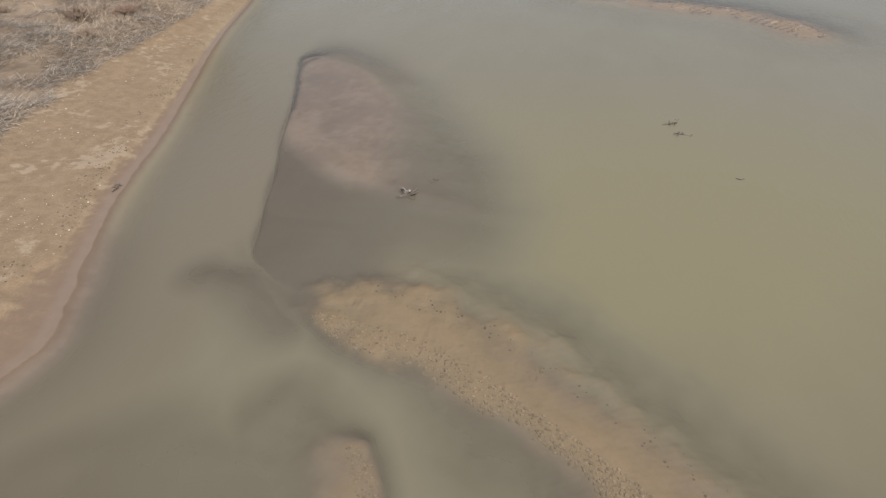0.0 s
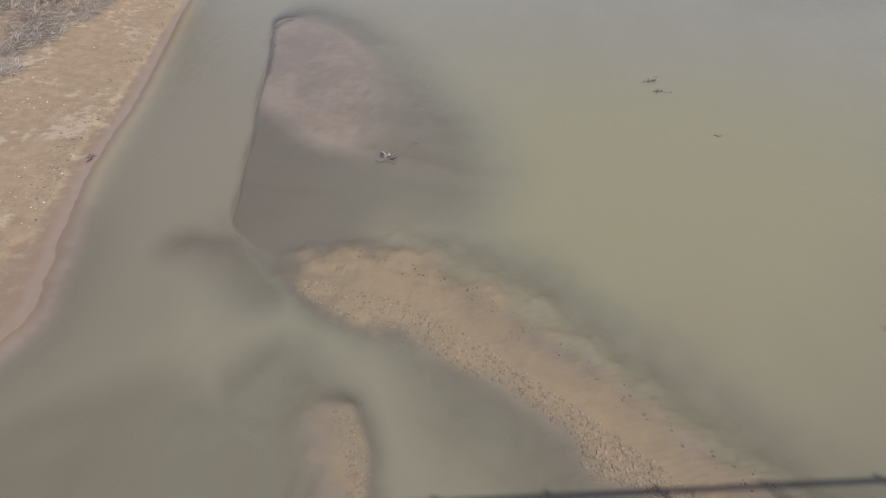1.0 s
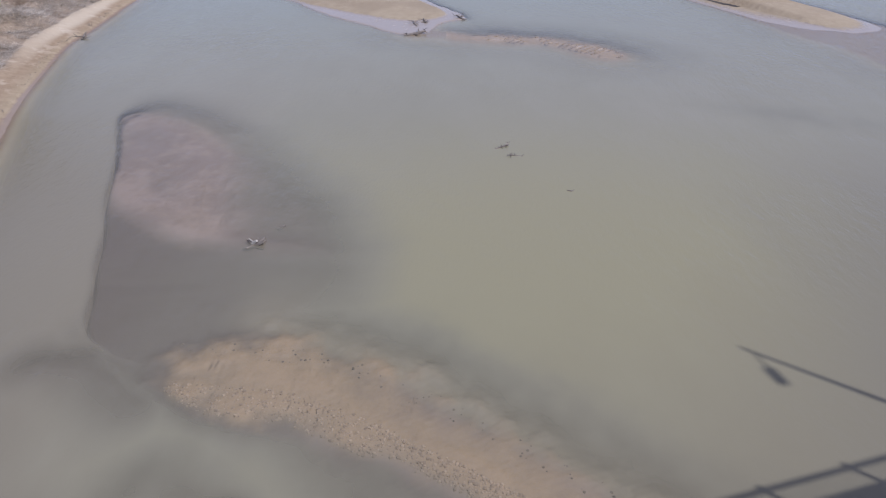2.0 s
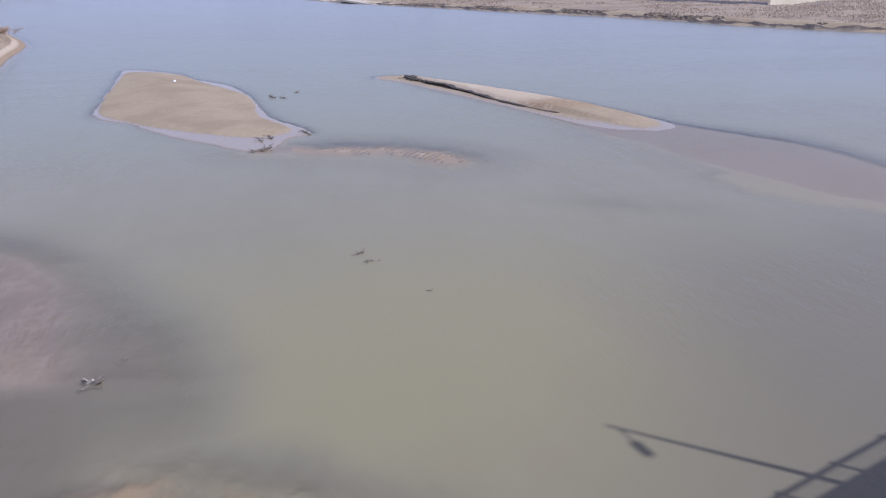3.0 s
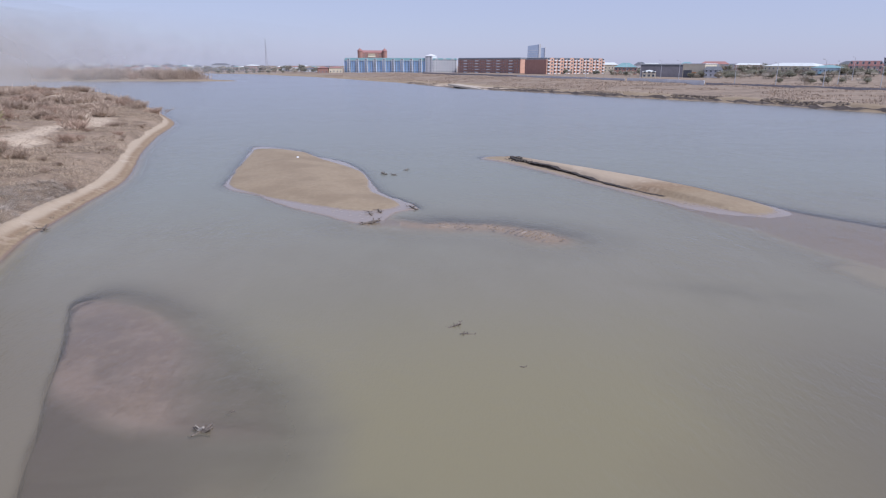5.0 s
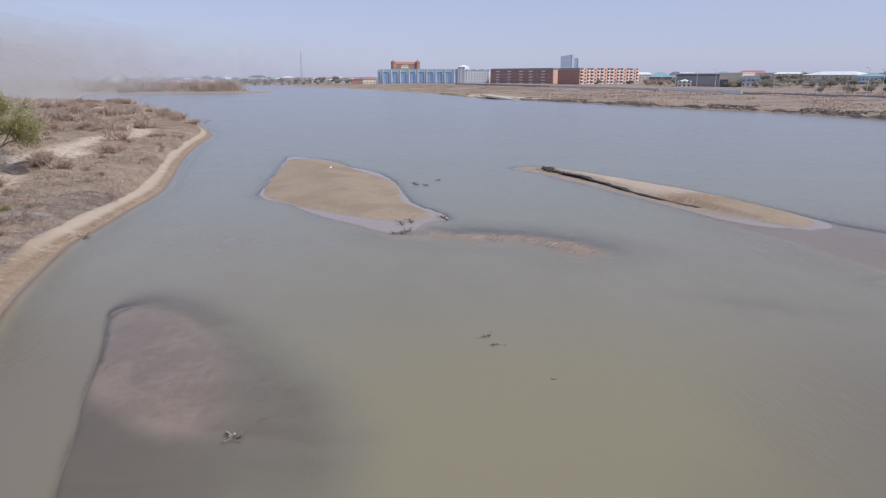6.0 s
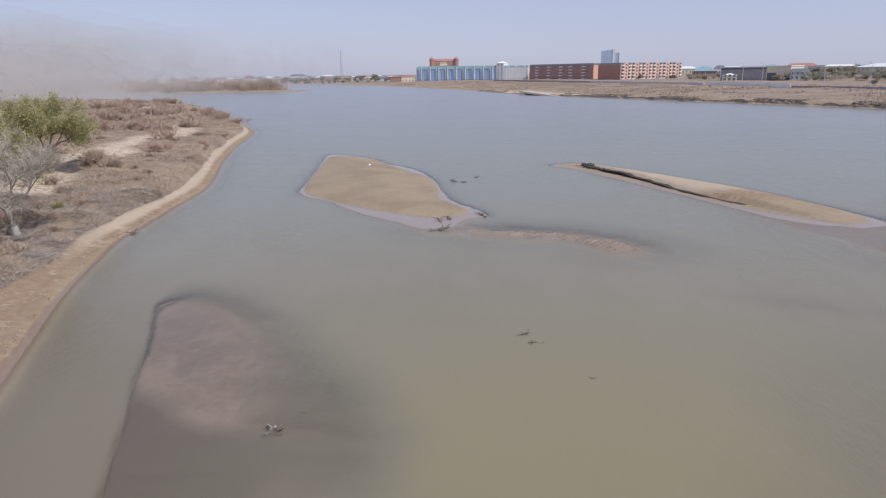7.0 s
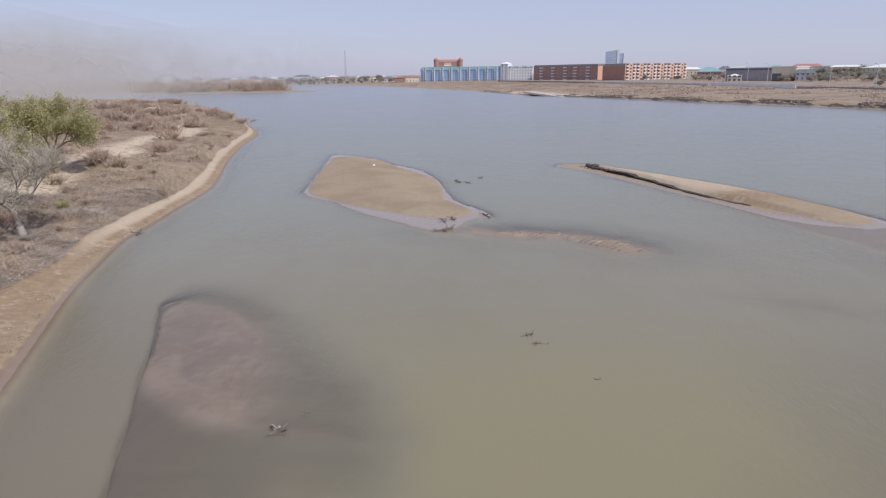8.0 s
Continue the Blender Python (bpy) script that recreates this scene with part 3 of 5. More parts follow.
def sheet(name, x, y, z, keep, layers, material):
    rows, cols = x.shape
    index = np.arange(rows * cols).reshape(rows, cols)
    nxt = np.roll(index, -1, axis=1)
    quads = np.stack([index[:-1], index[1:], nxt[1:], nxt[:-1]], axis=-1).reshape(-1, 4)
    if keep is not None:
        quads = quads[keep.ravel()[quads].any(axis=1)]
        used = np.unique(quads)
        back = np.full(rows * cols, -1)
        back[used] = np.arange(len(used))
        quads = back[quads]
    else:
        used = np.arange(rows * cols)
    co = np.stack([x.ravel(), y.ravel(), z.ravel()], axis=1)[used].astype(np.float32)
    me = bpy.data.meshes.new(name)
    me.vertices.add(len(co))
    me.vertices.foreach_set("co", co.ravel())
    me.loops.add(quads.size)
    me.loops.foreach_set("vertex_index", quads.ravel().astype(np.int32))
    me.polygons.add(len(quads))
    me.polygons.foreach_set("loop_start", np.arange(0, quads.size, 4, dtype=np.int32))
    me.update(calc_edges=True)
    me.polygons.foreach_set("use_smooth", np.ones(len(quads), bool))
    for key, values in layers.items():
        a = me.attributes.new(key, "FLOAT", "POINT")
        a.data.foreach_set("value", values.ravel()[used].astype(np.float32))
    me.materials.append(material)
    me.validate()
    return new(name, me)


gx, gy = polar(0.2, 0.0062, 0.02)
gz, gsoil, gtrack = land(gx, gy)
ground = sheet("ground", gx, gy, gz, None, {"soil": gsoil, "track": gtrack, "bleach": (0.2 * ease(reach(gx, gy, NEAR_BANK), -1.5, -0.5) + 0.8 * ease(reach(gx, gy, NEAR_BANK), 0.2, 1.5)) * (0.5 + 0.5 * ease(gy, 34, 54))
                + 0.95 * ease(reach(gx, gy, SAND_SPIT), 0.3, 1.2) * ease(gy, 54, 65) * ease(-side(gx, gy, SPIT_SCARP), 0, 0.3),
                "olive": 0.8 * ease(-side(gx, gy, RIPPLE_BAR), 0.5, 1.5) * ease(-reach(gx, gy, RIPPLE_SHAPE), -0.8, 0.2) * ease(gx, -6.5, -4.5) * (1 - ease(gy, 15, 19)) + ease(gy, 13, 18) * (1 - ease(reach(gx, gy, DROWNED_BAR) + 3.2 - 4.6 * np.maximum(ease(gy, 24, 29), ease(-gx - 0.3 * (gy - 14), 8.4, 9.6)), -3.3, -0.3)),
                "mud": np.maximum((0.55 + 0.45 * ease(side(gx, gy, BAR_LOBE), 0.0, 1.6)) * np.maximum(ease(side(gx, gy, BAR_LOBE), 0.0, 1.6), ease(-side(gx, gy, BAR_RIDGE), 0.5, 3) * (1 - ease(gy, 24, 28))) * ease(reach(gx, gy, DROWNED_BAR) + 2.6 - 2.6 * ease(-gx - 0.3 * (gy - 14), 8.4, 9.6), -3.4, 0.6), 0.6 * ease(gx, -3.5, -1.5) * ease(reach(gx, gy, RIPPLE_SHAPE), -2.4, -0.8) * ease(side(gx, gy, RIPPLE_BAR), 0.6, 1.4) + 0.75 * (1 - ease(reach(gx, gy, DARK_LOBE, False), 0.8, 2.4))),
                "ledge_shade": (1 - ease(reach(gx, gy, BAR_SCARP, False) + 0.1 * fbm(gx, gy, 0.8, 2, 71), 0.08, 0.24)) * ease(gy, 25, 27),
                "bar": 1 - ease(np.minimum(np.minimum(1.3 - reach(gx, gy, RIPPLE_SHAPE), reach(gx, gy, NEAR_BAR, False)), np.where(gx < 2.5, 9, reach(gx, gy, RIPPLED_TAIL, False))), 2.2, 3.6)}, GROUND)
tagged(ground, "sandy river bed, beaches and dry steppe banks", "ground", kind="structure")
wx, wy = polar(0.26, 0.0085, 0.02)
wz = land(wx, wy)[0]
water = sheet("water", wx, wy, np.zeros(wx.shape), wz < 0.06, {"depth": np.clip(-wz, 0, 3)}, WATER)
tagged(water, "shallow olive-grey silty river water with faint ripples", "river", kind="structure")


# ---- building helpers ----


def mesh_of(name, verts, faces, materials, slots=None, shade=False):
    me = bpy.data.meshes.new(name)
    me.from_pydata([tuple(v) for v in verts], [], faces)
    for m in materials:
        me.materials.append(m)
    if slots:
        me.polygons.foreach_set("material_index", slots)
    if shade:
        me.polygons.foreach_set("use_smooth", [True] * len(me.polygons))
    me.update()
    return me


def piece(name, me, parent=None, m=None, label=""):
    ob = new(name, me)
    ob.parent = parent
    if m is not None:
        ob.matrix_basis = m
    return tagged(ob, label)


def anchor(name, m):
    ob = new(name)
    ob.empty_display_size = 0.2
    ob.matrix_basis = m
    return ob


def box(verts, faces, x0, x1, y0, y1, z0, z1, taper=0.0):
    k = len(verts)
    verts += [(x0, y0, z0), (x1, y0, z0), (x1, y1, z0), (x0, y1, z0),
              (x0 + taper, y0 + taper, z1), (x1 - taper, y0 + taper, z1), (x1 - taper, y1 - taper, z1), (x0 + taper, y1 - taper, z1)]
    faces += [(k, k + 3, k + 2, k + 1), (k + 4, k + 5, k + 6, k + 7), (k, k + 1, k + 5, k + 4), (k + 1, k + 2, k + 6, k + 5),
              (k + 2, k + 3, k + 7, k + 6), (k + 3, k, k + 4, k + 7)]


def box_mesh(name, material, *sizes, taper=0.0):
    v, f = [], []
    for s in sizes:
        box(v, f, *s, taper=taper)
    return mesh_of(name, v, f, [material])


def tube(verts, faces, a, b, ra, rb, n=5, cap=True):
    a, b = Vector(a), Vector(b)
    axis = (b - a).normalized()
    u = axis.orthogonal().normalized()
    w = axis.cross(u)
    k = len(verts)
    for p, r in ((a, ra), (b, rb)):
        for j in range(n):
            g = 2 * math.pi * j / n
            verts.append(tuple(p + r * (math.cos(g) * u + math.sin(g) * w)))
    for j in range(n):
        faces.append((k + j, k + (j + 1) % n, k + n + (j + 1) % n, k + n + j))
    if cap:
        faces.append(tuple(k + n + j for j in range(n)))


# ---- the road bridge, whose shade lies on the water ----
BRIDGE_TURN = math.degrees(math.atan2(0.223, 0.975))


def build_bridge():
    root = anchor("road_bridge", pose(0, 0, 0, 0, 0, BRIDGE_TURN))
    tagged(root, "concrete road bridge deck on round piers over the river", "bridge")
    a, b = -62, 232
    piece("deck", box_mesh("deck", CONCRETE, (a, b, -12.2, 0.0, 9.55, 10.28)), root)
    piece("roadway", box_mesh("roadway", ASPHALT, (a, b, -10.6, -1.75, 10.284, 10.36)), root, None, "worn dark asphalt roadway")
    for y0, y1 in ((-1.75, 0.05), (-12.25, -10.6)):
        piece("footway", box_mesh("footway", CONCRETE, (a, b, y0, y1, 10.284, 10.46)), root)
    for y in (-10.5, -7.5, -4.5, -1.6):
        piece("girder", box_mesh("girder", CONCRETE, (a, b, y - 0.3, y + 0.3, 8.5, 9.546)), root)
    for x in range(-30, 232, 32):
        v, f = [], []
        tube(v, f, (0, 0, -3), (0, 0, 7.7), 0.9, 0.9, 20)
        pier = mesh_of("pier", v, f, [CONCRETE], shade=False)
        for y in (-9, -3.1):
            piece("pier", pier, root, pose(x + 13, y, 0))
        piece("crossbeam", box_mesh("crossbeam", CONCRETE, (x + 12.2, x + 13.8, -11.4, -0.8, 7.7, 8.496)), root)
    # railing on both edges
    post = box_mesh("post", STEEL, (-0.045, 0.045, -0.045, 0.045, 10.46, 11.54), (-0.075, 0.075, -0.075, 0.075, 11.54, 11.60))
    rail = box_mesh("top_rail", STEEL, (0.05, 2.24, -0.05, 0.05, 11.44, 11.53), (0.05, 2.24, -0.025, 0.025, 10.60, 10.65))
    bars = [(0.16 + 0.14 * k, 0.176 + 0.14 * k, -0.008, 0.008, 10.65, 11.44) for k in range(15)]
    infill = box_mesh("infill", STEEL, *bars)
    for edge, label in ((-0.1, "grey steel railing along the upstream footway"), (-12.05, "grey steel railing along the downstream footway")):
        rails = anchor("bridge_railing", pose(0, 0, 0, 0, 0, BRIDGE_TURN) @ pose(10.3 - 2.29 * 30, edge, 0))
        tagged(rails, label, "railing", "railings of the bridge")
        for k in range(120 if edge > -1 else 20):
            for nm, me in (("post", post), ("top_rail", rail), ("infill", infill)):
                piece(nm, me, rails, pose(2.29 * k, 0, 0))


def build_street_lamp(along):
    root = anchor("street_lamp", pose(0, 0, 0, 0, 0, BRIDGE_TURN) @ pose(along, -0.28, 10.46))
    tagged(root, "tall tapered grey steel street lamp with a short arm", "street lamp", "lamps on the bridge")
    v, f = [], []
    tube(v, f, (0, 0, 0), (0, 0, 8.05), 0.11, 0.05, 12)
    piece("pole", mesh_of("pole", v, f, [STEEL], shade=True), root)
    piece("base_plate", box_mesh("base_plate", STEEL, (-0.17, 0.17, -0.17, 0.17, 0, 0.05)), root)
    v, f = [], []
    tube(v, f, (0, 0, 7.62), (0, -0.75, 7.72), 0.035, 0.03, 8)
    piece("arm", mesh_of("arm", v, f, [STEEL]), root)
    head = piece("lamp_head", box_mesh("lamp_head", STEEL, (-0.15, 0.15, -1.35, -0.7, 7.67, 7.83), taper=0.04), root)
    piece("diffuser", box_mesh("diffuser", LENS, (-0.11, 0.11, -1.3, -0.78, 7.63, 7.67)), head)
    return root


build_bridge()
first_lamp = build_street_lamp(20.95)
for along in (20.95 - 34, 20.95 + 34, 20.95 + 68):
    copy_thing(first_lamp, pose(0, 0, 0, 0, 0, BRIDGE_TURN) @ pose(along, -0.28, 10.46))

# ---- the near bank: reeds, tufts, bushes, trees ----


def scatter(count, x0, x1, y0, y1, seed):
    """Random spots with their ground height and soil cover."""
    rng = np.random.default_rng(seed)
    x, y = rng.uniform(x0, x1, count), rng.uniform(y0, y1, count)
    z, soil, track = land(x, y)
    return rng, x, y, z, soil, track


def blades(name, rng, x, y, z, length, width, lean, material, label, category, tall=1.0):
    """Loose stalks, each a bent strip with two faces."""
    n = len(x)
    a = rng.uniform(0, 2 * math.pi, n)
    up = rng.uniform(*lean, n)
    l = length[0] + (length[1] - length[0]) * rng.random(n) ** 1.6
    l = l * tall
    w = rng.uniform(*width, n)
    ux, uy, uz = np.cos(a) * np.cos(up), np.sin(a) * np.cos(up), np.sin(up)
    sx, sy = -np.sin(a) * w, np.cos(a) * w
    base = np.stack([x, y, z + 0.015], 1)
    way = np.stack([ux, uy, uz], 1) * l[:, None]
    sid = np.stack([sx, sy, 0.3 * w], 1)
    droop = np.stack([0 * l, 0 * l, -0.12 * l * np.cos(up)], 1)
    mid = base + 0.55 * way + np.stack([0 * l, 0 * l, 0.05 * l], 1)
    tip = base + way + droop * 0.5
    v = np.stack([base - sid, base + sid, mid + sid * 0.8, mid - sid * 0.8, tip], 1).reshape(-1, 3)
    k = np.arange(n)[:, None] * 5
    quads = np.concatenate([k, k + 1, k + 2, k + 3], 1).tolist()
    tris = np.concatenate([k + 3, k + 2, k + 4], 1).tolist()
    ob = new(name, mesh_of(name, v.tolist(), quads + tris, [material]))
    return tagged(ob, label, category, kind="stuff")


rng, x, y, z, soil, track = scatter(520000, -40, -15, 8, 62, 101)
clump = fbm(x, y, 1.8, 3, 61)
keep = (soil > 0.3) & (track < 0.3) & (rng.random(len(x)) < 0.36 + 1.3 * clump)
blades("matted_reeds", rng, x[keep], y[keep], z[keep], (0.2, 1.0), (0.004, 0.010), (-0.05, 0.4), STRAW, "matted dry grey-brown reed straw lying on the bank", "dry reeds")
rng, x, y, z, soil, track = scatter(620000, -95, -22, 26, 170, 102)
clump = fbm(x, y, 4.5, 3, 62)
keep = (soil > 0.6) & (track < 0.25) & (clump > -0.2 + 0.3 * rng.random(len(x))) & (np.hypot(x, y) > 34) & (x < -24 - 0.1 * np.maximum(y - 50, 0))
blades("dry_grass", rng, x[keep], y[keep], z[keep], (0.15, 0.6), (0.006, 0.015), (0.0, 0.95), GRASS, "tufts of standing dry steppe grass", "dry grass")
rng, x, y, z, soil, track = scatter(14000, -24, -12.5, 7.5, 60, 103)
keep = (z > 0.06) & (soil < 0.6) & (fbm(x, y, 1.4, 2, 63) > 0.02)
x, y, z = x[keep], y[keep], z[keep]


def lumps(name, rng, x, y, z, size, material, label, category, sunk=0.25):
    """Small irregular stones or clods, flattened and turned at random."""
    v, f = [], []
    ring = [(1, 0), (0.35, 0.9), (-0.75, 0.6), (-0.8, -0.55), (0.3, -0.95)]
    for px, py, pz in zip(x, y, z):
        r = size[0] + (size[1] - size[0]) * rng.random() ** 2.2
        a, c = rng.uniform(0, 6.28), len(v)
        h = r * rng.uniform(0.3, 0.65)
        for k, (qx, qy) in enumerate(ring):
            q = r * rng.uniform(0.75, 1.2)
            v.append((px + q * (qx * math.cos(a) - qy * math.sin(a)), py + q * (qx * math.sin(a) + qy * math.cos(a)), pz - sunk * h))
        for k, (qx, qy) in enumerate(ring):
            q = 0.62 * r * rng.uniform(0.75, 1.2)
            v.append((px + q * (qx * math.cos(a) - qy * math.sin(a)), py + q * (qx * math.sin(a) + qy * math.cos(a)), pz + h * rng.uniform(0.6, 1)))
        for k in range(5):
            f.append((c + k, c + (k + 1) % 5, c + 5 + (k + 1) % 5, c + 5 + k))
        f.append(tuple(c + 5 + k for k in range(5)))
    ob = new(name, mesh_of(name, v, f, [material]))
    return tagged(ob, label, category, kind="stuff")


lumps("beach_clods", rng, x, y, z, (0.008, 0.05), PEBBLE, "small dry clods, shells and pebbles strewn on the beach", "pebbles")
rng, x, y, z, soil, track = scatter(60000, -26, -12.5, 7.5, 60, 106)
keep = (np.abs(z - 0.19) < 0.05) & (soil < 0.4) & (fbm(x, y, 0.9, 3, 64) > 0.05)
lumps("strand_debris", rng, x[keep], y[keep], z[keep], (0.008, 0.05), EARTH, "dark line of bits and clods along the old waterline", "debris")
rng, x, y, z, soil, track = scatter(60000, -7, 7.5, 5, 15, 104)
d = side(x, y, RIPPLE_BAR)
keep = (np.abs(d - 0.75) < 0.5 + 0.25 * ease(x, 0, 4)) & (z > -0.13) & (rng.random(len(x)) < 0.35 + 0.5 * ease(x, -3, 2))
lumps("sand_clods", rng, x[keep], y[keep], z[keep], (0.015, 0.065), TAN_CLOD, "pale lumps of sand and clay on the drowned bar", "clods")
keep = (np.abs(d + 1.1) < 0.35) & (z > -0.2) & (rng.random(len(x)) < 0.03)
lumps("dark_clods", rng, x[keep], y[keep], z[keep], (0.02, 0.05), EARTH, "dark bits of clay on the drowned bar", "clods")
keep = (np.abs(reach(x, y, NEAR_BAR, False)) < 0.25) & (z > -0.25) & (rng.random(len(x)) < 0.7)
lumps("bar_clods", rng, x[keep], y[keep], z[keep], (0.015, 0.05), TAN_CLOD, "lumps of sand along a drowned bar", "clods")
rng, x, y, z, soil, track = scatter(26000, 4, 14, 41.5, 50, 107)
keep = (reach(x, y, RIPPLED_TAIL, False) < 1.1) & (z > -0.16) & (np.sin((x * 0.75 - y * 0.66 + 0.5 * fbm(x, y, 2, 2, 65)) * 2 * math.pi / 0.5) > 0.2) & (rng.random(len(x)) < 0.12 + 0.88 * ease(x, 5, 9)) & (fbm(x, y, 1.2, 2, 66) > -0.15)
lumps("sand_ripples", rng, x[keep], y[keep], np.maximum(z[keep], -0.02), (0.03, 0.075), RIPPLE_SAND, "small sharp sand ripples breaking the surface at the island's tail", "sand ripples")
# crumbling dark edge of the sand spit
rng = np.random.default_rng(105)
edge = smooth([(18.9, 83.7), (20.0, 79.6), (22.0, 74.2), (23.7, 68.7), (25.8, 61.5), (28.1, 56.9)], False, 45)
v, f = [], []
n = len(edge)
for k, (px, py) in enumerate(edge):
    g = k / (n - 1)
    t = edge[min(k + 1, n - 1)] - edge[max(k - 1, 0)]
    nx, ny = np.array([-t[1], t[0]]) / np.hypot(*t)
    nx, ny = (nx, ny) if nx < 0 else (-nx, -ny)
    tall = 0.33 * (1 - 0.85 * ease(np.array(g), 0.35, 0.95)) * (0.75 + 0.9 * float(fbm(np.array(px), np.array(py), 2.5, 3, 78)))
    tall = max(0.03, tall - 0.22 * float(0.1 < g < 0.26) * (0.5 + 0.5 * math.sin(g * 260)))
    jag = 0.28 * float(fbm(np.array(px), np.array(py), 1.1, 3, 79))
    low = 0.06
    for off, h in ((-0.05 + jag, low - 0.14), (0.02 + jag, low + 0.4 * tall), (0.14 + jag * 1.4, low + tall), (-0.5, low + tall + 0.015), (-0.6, low - 0.1)):
        v.append((px + nx * off, py + ny * off, h))
for k in range(n - 1):
    for j in range(4):
        f.append((5 * k + j, 5 * k + 5 + j, 5 * k + 6 + j, 5 * k + 1 + j))
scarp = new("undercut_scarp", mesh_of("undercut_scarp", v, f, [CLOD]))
tagged(scarp, "undercut clay edge, darkened for its shade, crumbling along the sand spit", "scarp", kind="structure")
q = rng.random(70)
x, y = 18.8 + rng.normal(0, 0.3, 70) + 0.9 * q, 83.6 - 3.2 * q + rng.normal(0, 0.3, 70)
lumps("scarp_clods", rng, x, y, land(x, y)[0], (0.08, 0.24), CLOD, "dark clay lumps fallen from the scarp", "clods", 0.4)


def shrub_mesh(name, seed, height, spread, stems, material, forks=5):
    rng = random.Random(seed)
    v, f = [], []
    for _ in range(stems):
        a, lean = rng.uniform(0, 6.28), rng.uniform(0.1, 1.0)
        p = Vector((rng.gauss(0, 0.12) * spread, rng.gauss(0, 0.12) * spread, -0.1))
        way = Vector((math.cos(a) * lean, math.sin(a) * lean, 1)).normalized()
        l = height * rng.uniform(0.55, 1.0)
        q = p + way * l * 0.5
        tube(v, f, p, q, 0.02 * height, 0.012 * height, 3, False)
        for _ in range(forks):
            w2 = (way + Vector((rng.gauss(0, 0.5), rng.gauss(0, 0.5), rng.gauss(0.1, 0.3)))).normalized()
            o = p + way * l * rng.uniform(0.25, 0.5)
            e = o + w2 * l * rng.uniform(0.3, 0.6)
            tube(v, f, o, e, 0.011 * height, 0.004 * height, 3, False)
            for _ in range(3):
                w3 = (w2 + Vector((rng.gauss(0, 0.6), rng.gauss(0, 0.6), rng.gauss(0.1, 0.4)))).normalized()
                g = o + (e - o) * rng.uniform(0.3, 1)
                tube(v, f, g, g + w3 * l * rng.uniform(0.12, 0.3), 0.008 * height, 0.003 * height, 3, False)
    return mesh_of(name, v, f, [material])


RUSSET = island_surface("russet_dry_twigs", [(0, (0.28, 0.19, 0.145)), (0.6, (0.41, 0.295, 0.225)), (1, (0.54, 0.42, 0.32))])
SHRUBS = [shrub_mesh("bush", 300 + k, 1.0, 1.7, 34, TWIG if k < 3 else RUSSET, 6) for k in range(4)]


def joined(name, items, label, category):
    """Many far things of one kind as one mesh."""
    verts, faces, slots, mats = [], [], [], []
    base = 0
    for me, m in items:
        co = np.empty(len(me.vertices) * 3, np.float32)
        me.vertices.foreach_get("co", co)
        a = np.array(m)
        verts.append(co.reshape(-1, 3) @ a[:3, :3].T + a[:3, 3])
        if me.materials[0] not in mats:
            mats.append(me.materials[0])
        faces += [tuple(base + q for q in p.vertices) for p in me.polygons]
        slots += [mats.index(me.materials[0])] * len(me.polygons)
        base += len(me.vertices)
    ob = new(name, mesh_of(name, np.concatenate(verts).tolist(), faces, mats, slots))
    return tagged(ob, label, category, kind="stuff")


def plant_bush(x, y, height, k, label, group, wide=1.3):
    m = pose(x, y, level(x, y) - 0.03, 0, 0, (k * 77) % 360) @ Matrix.Diagonal((height * wide, height * wide, height, 1))
    ob = piece("bush", SHRUBS[k % 4], None, m)
    tagged(ob, label, "bush", group)


for k, (x, y, h) in enumerate([(-36.5, 53, 1.6), (-27.2, 39.6, 1.2), (-30.5, 41.5, 1.3), (-32.6, 45.5, 1.5), (-28.4, 45.8, 0.9), (-40.9, 76.7, 2.2), (-38.4, 76.0, 1.7),
                              (-40.6, 93.5, 1.8), (-63.5, 144, 2.4), (-54.2, 164, 2.6), (-70, 132, 3.0), (-66, 128, 2.4), (-35.5, 60, 1.2),
                              (-33, 51, 1.1), (-44, 70, 1.7), (-46, 86, 1.6), (-30, 48.6, 0.8), (-39, 64, 1.4), (-52, 88, 1.5), (-27, 34.5, 0.9),
                              (-26.4, 30, 0.8), (-29, 33, 1.1), (-31, 36.6, 1.2)]):
    plant_bush(x, y, h, k, "leafless brown bush on the dry river bank", "bushes of the near bank")
rng = random.Random(12)
for k in range(95):
    f = rng.random()
    x, y = -48 - 75 * f + rng.gauss(0, 9), 118 + 150 * f + rng.gauss(0, 14)
    c = level(x, y)
    if c > 1.0:
        plant_bush(x, y, rng.uniform(1.0, 3.2), k, "leafless brown bush on the dry river bank", "bushes of the near bank", 1.5)
for k in range(170):
    x, y = -26.5 - 40 * rng.random(), rng.uniform(30, 125)
    c = land(np.array([x]), np.array([y]))
    if c[1][0] > 0.8 and c[2][0] < 0.2 and x < -26.5 - 0.12 * max(0, y - 60):
        plant_bush(x, y, rng.uniform(0.35, 1.0), k, "small leafless brown bush on the dry river bank", "bushes of the near bank")
v, f = [], []
for k in range(140):
    a, r = rng.uniform(0, 6.28), 0.38 * rng.random() ** 0.5
    tube(v, f, (r * math.cos(a), r * math.sin(a), 0), (r * 1.5 * math.cos(a), r * 1.5 * math.sin(a), rng.uniform(0.2, 0.6)), 0.03, 0.008, 3, False)
tuft = piece("green_bush", mesh_of("green_bush", v, f, [LEAF]), None, pose(-31.6, 52.2, level(-31.6, 52.2), 0, 0, 0))
tagged(tuft, "small fresh green bush among dry grass", "bush")


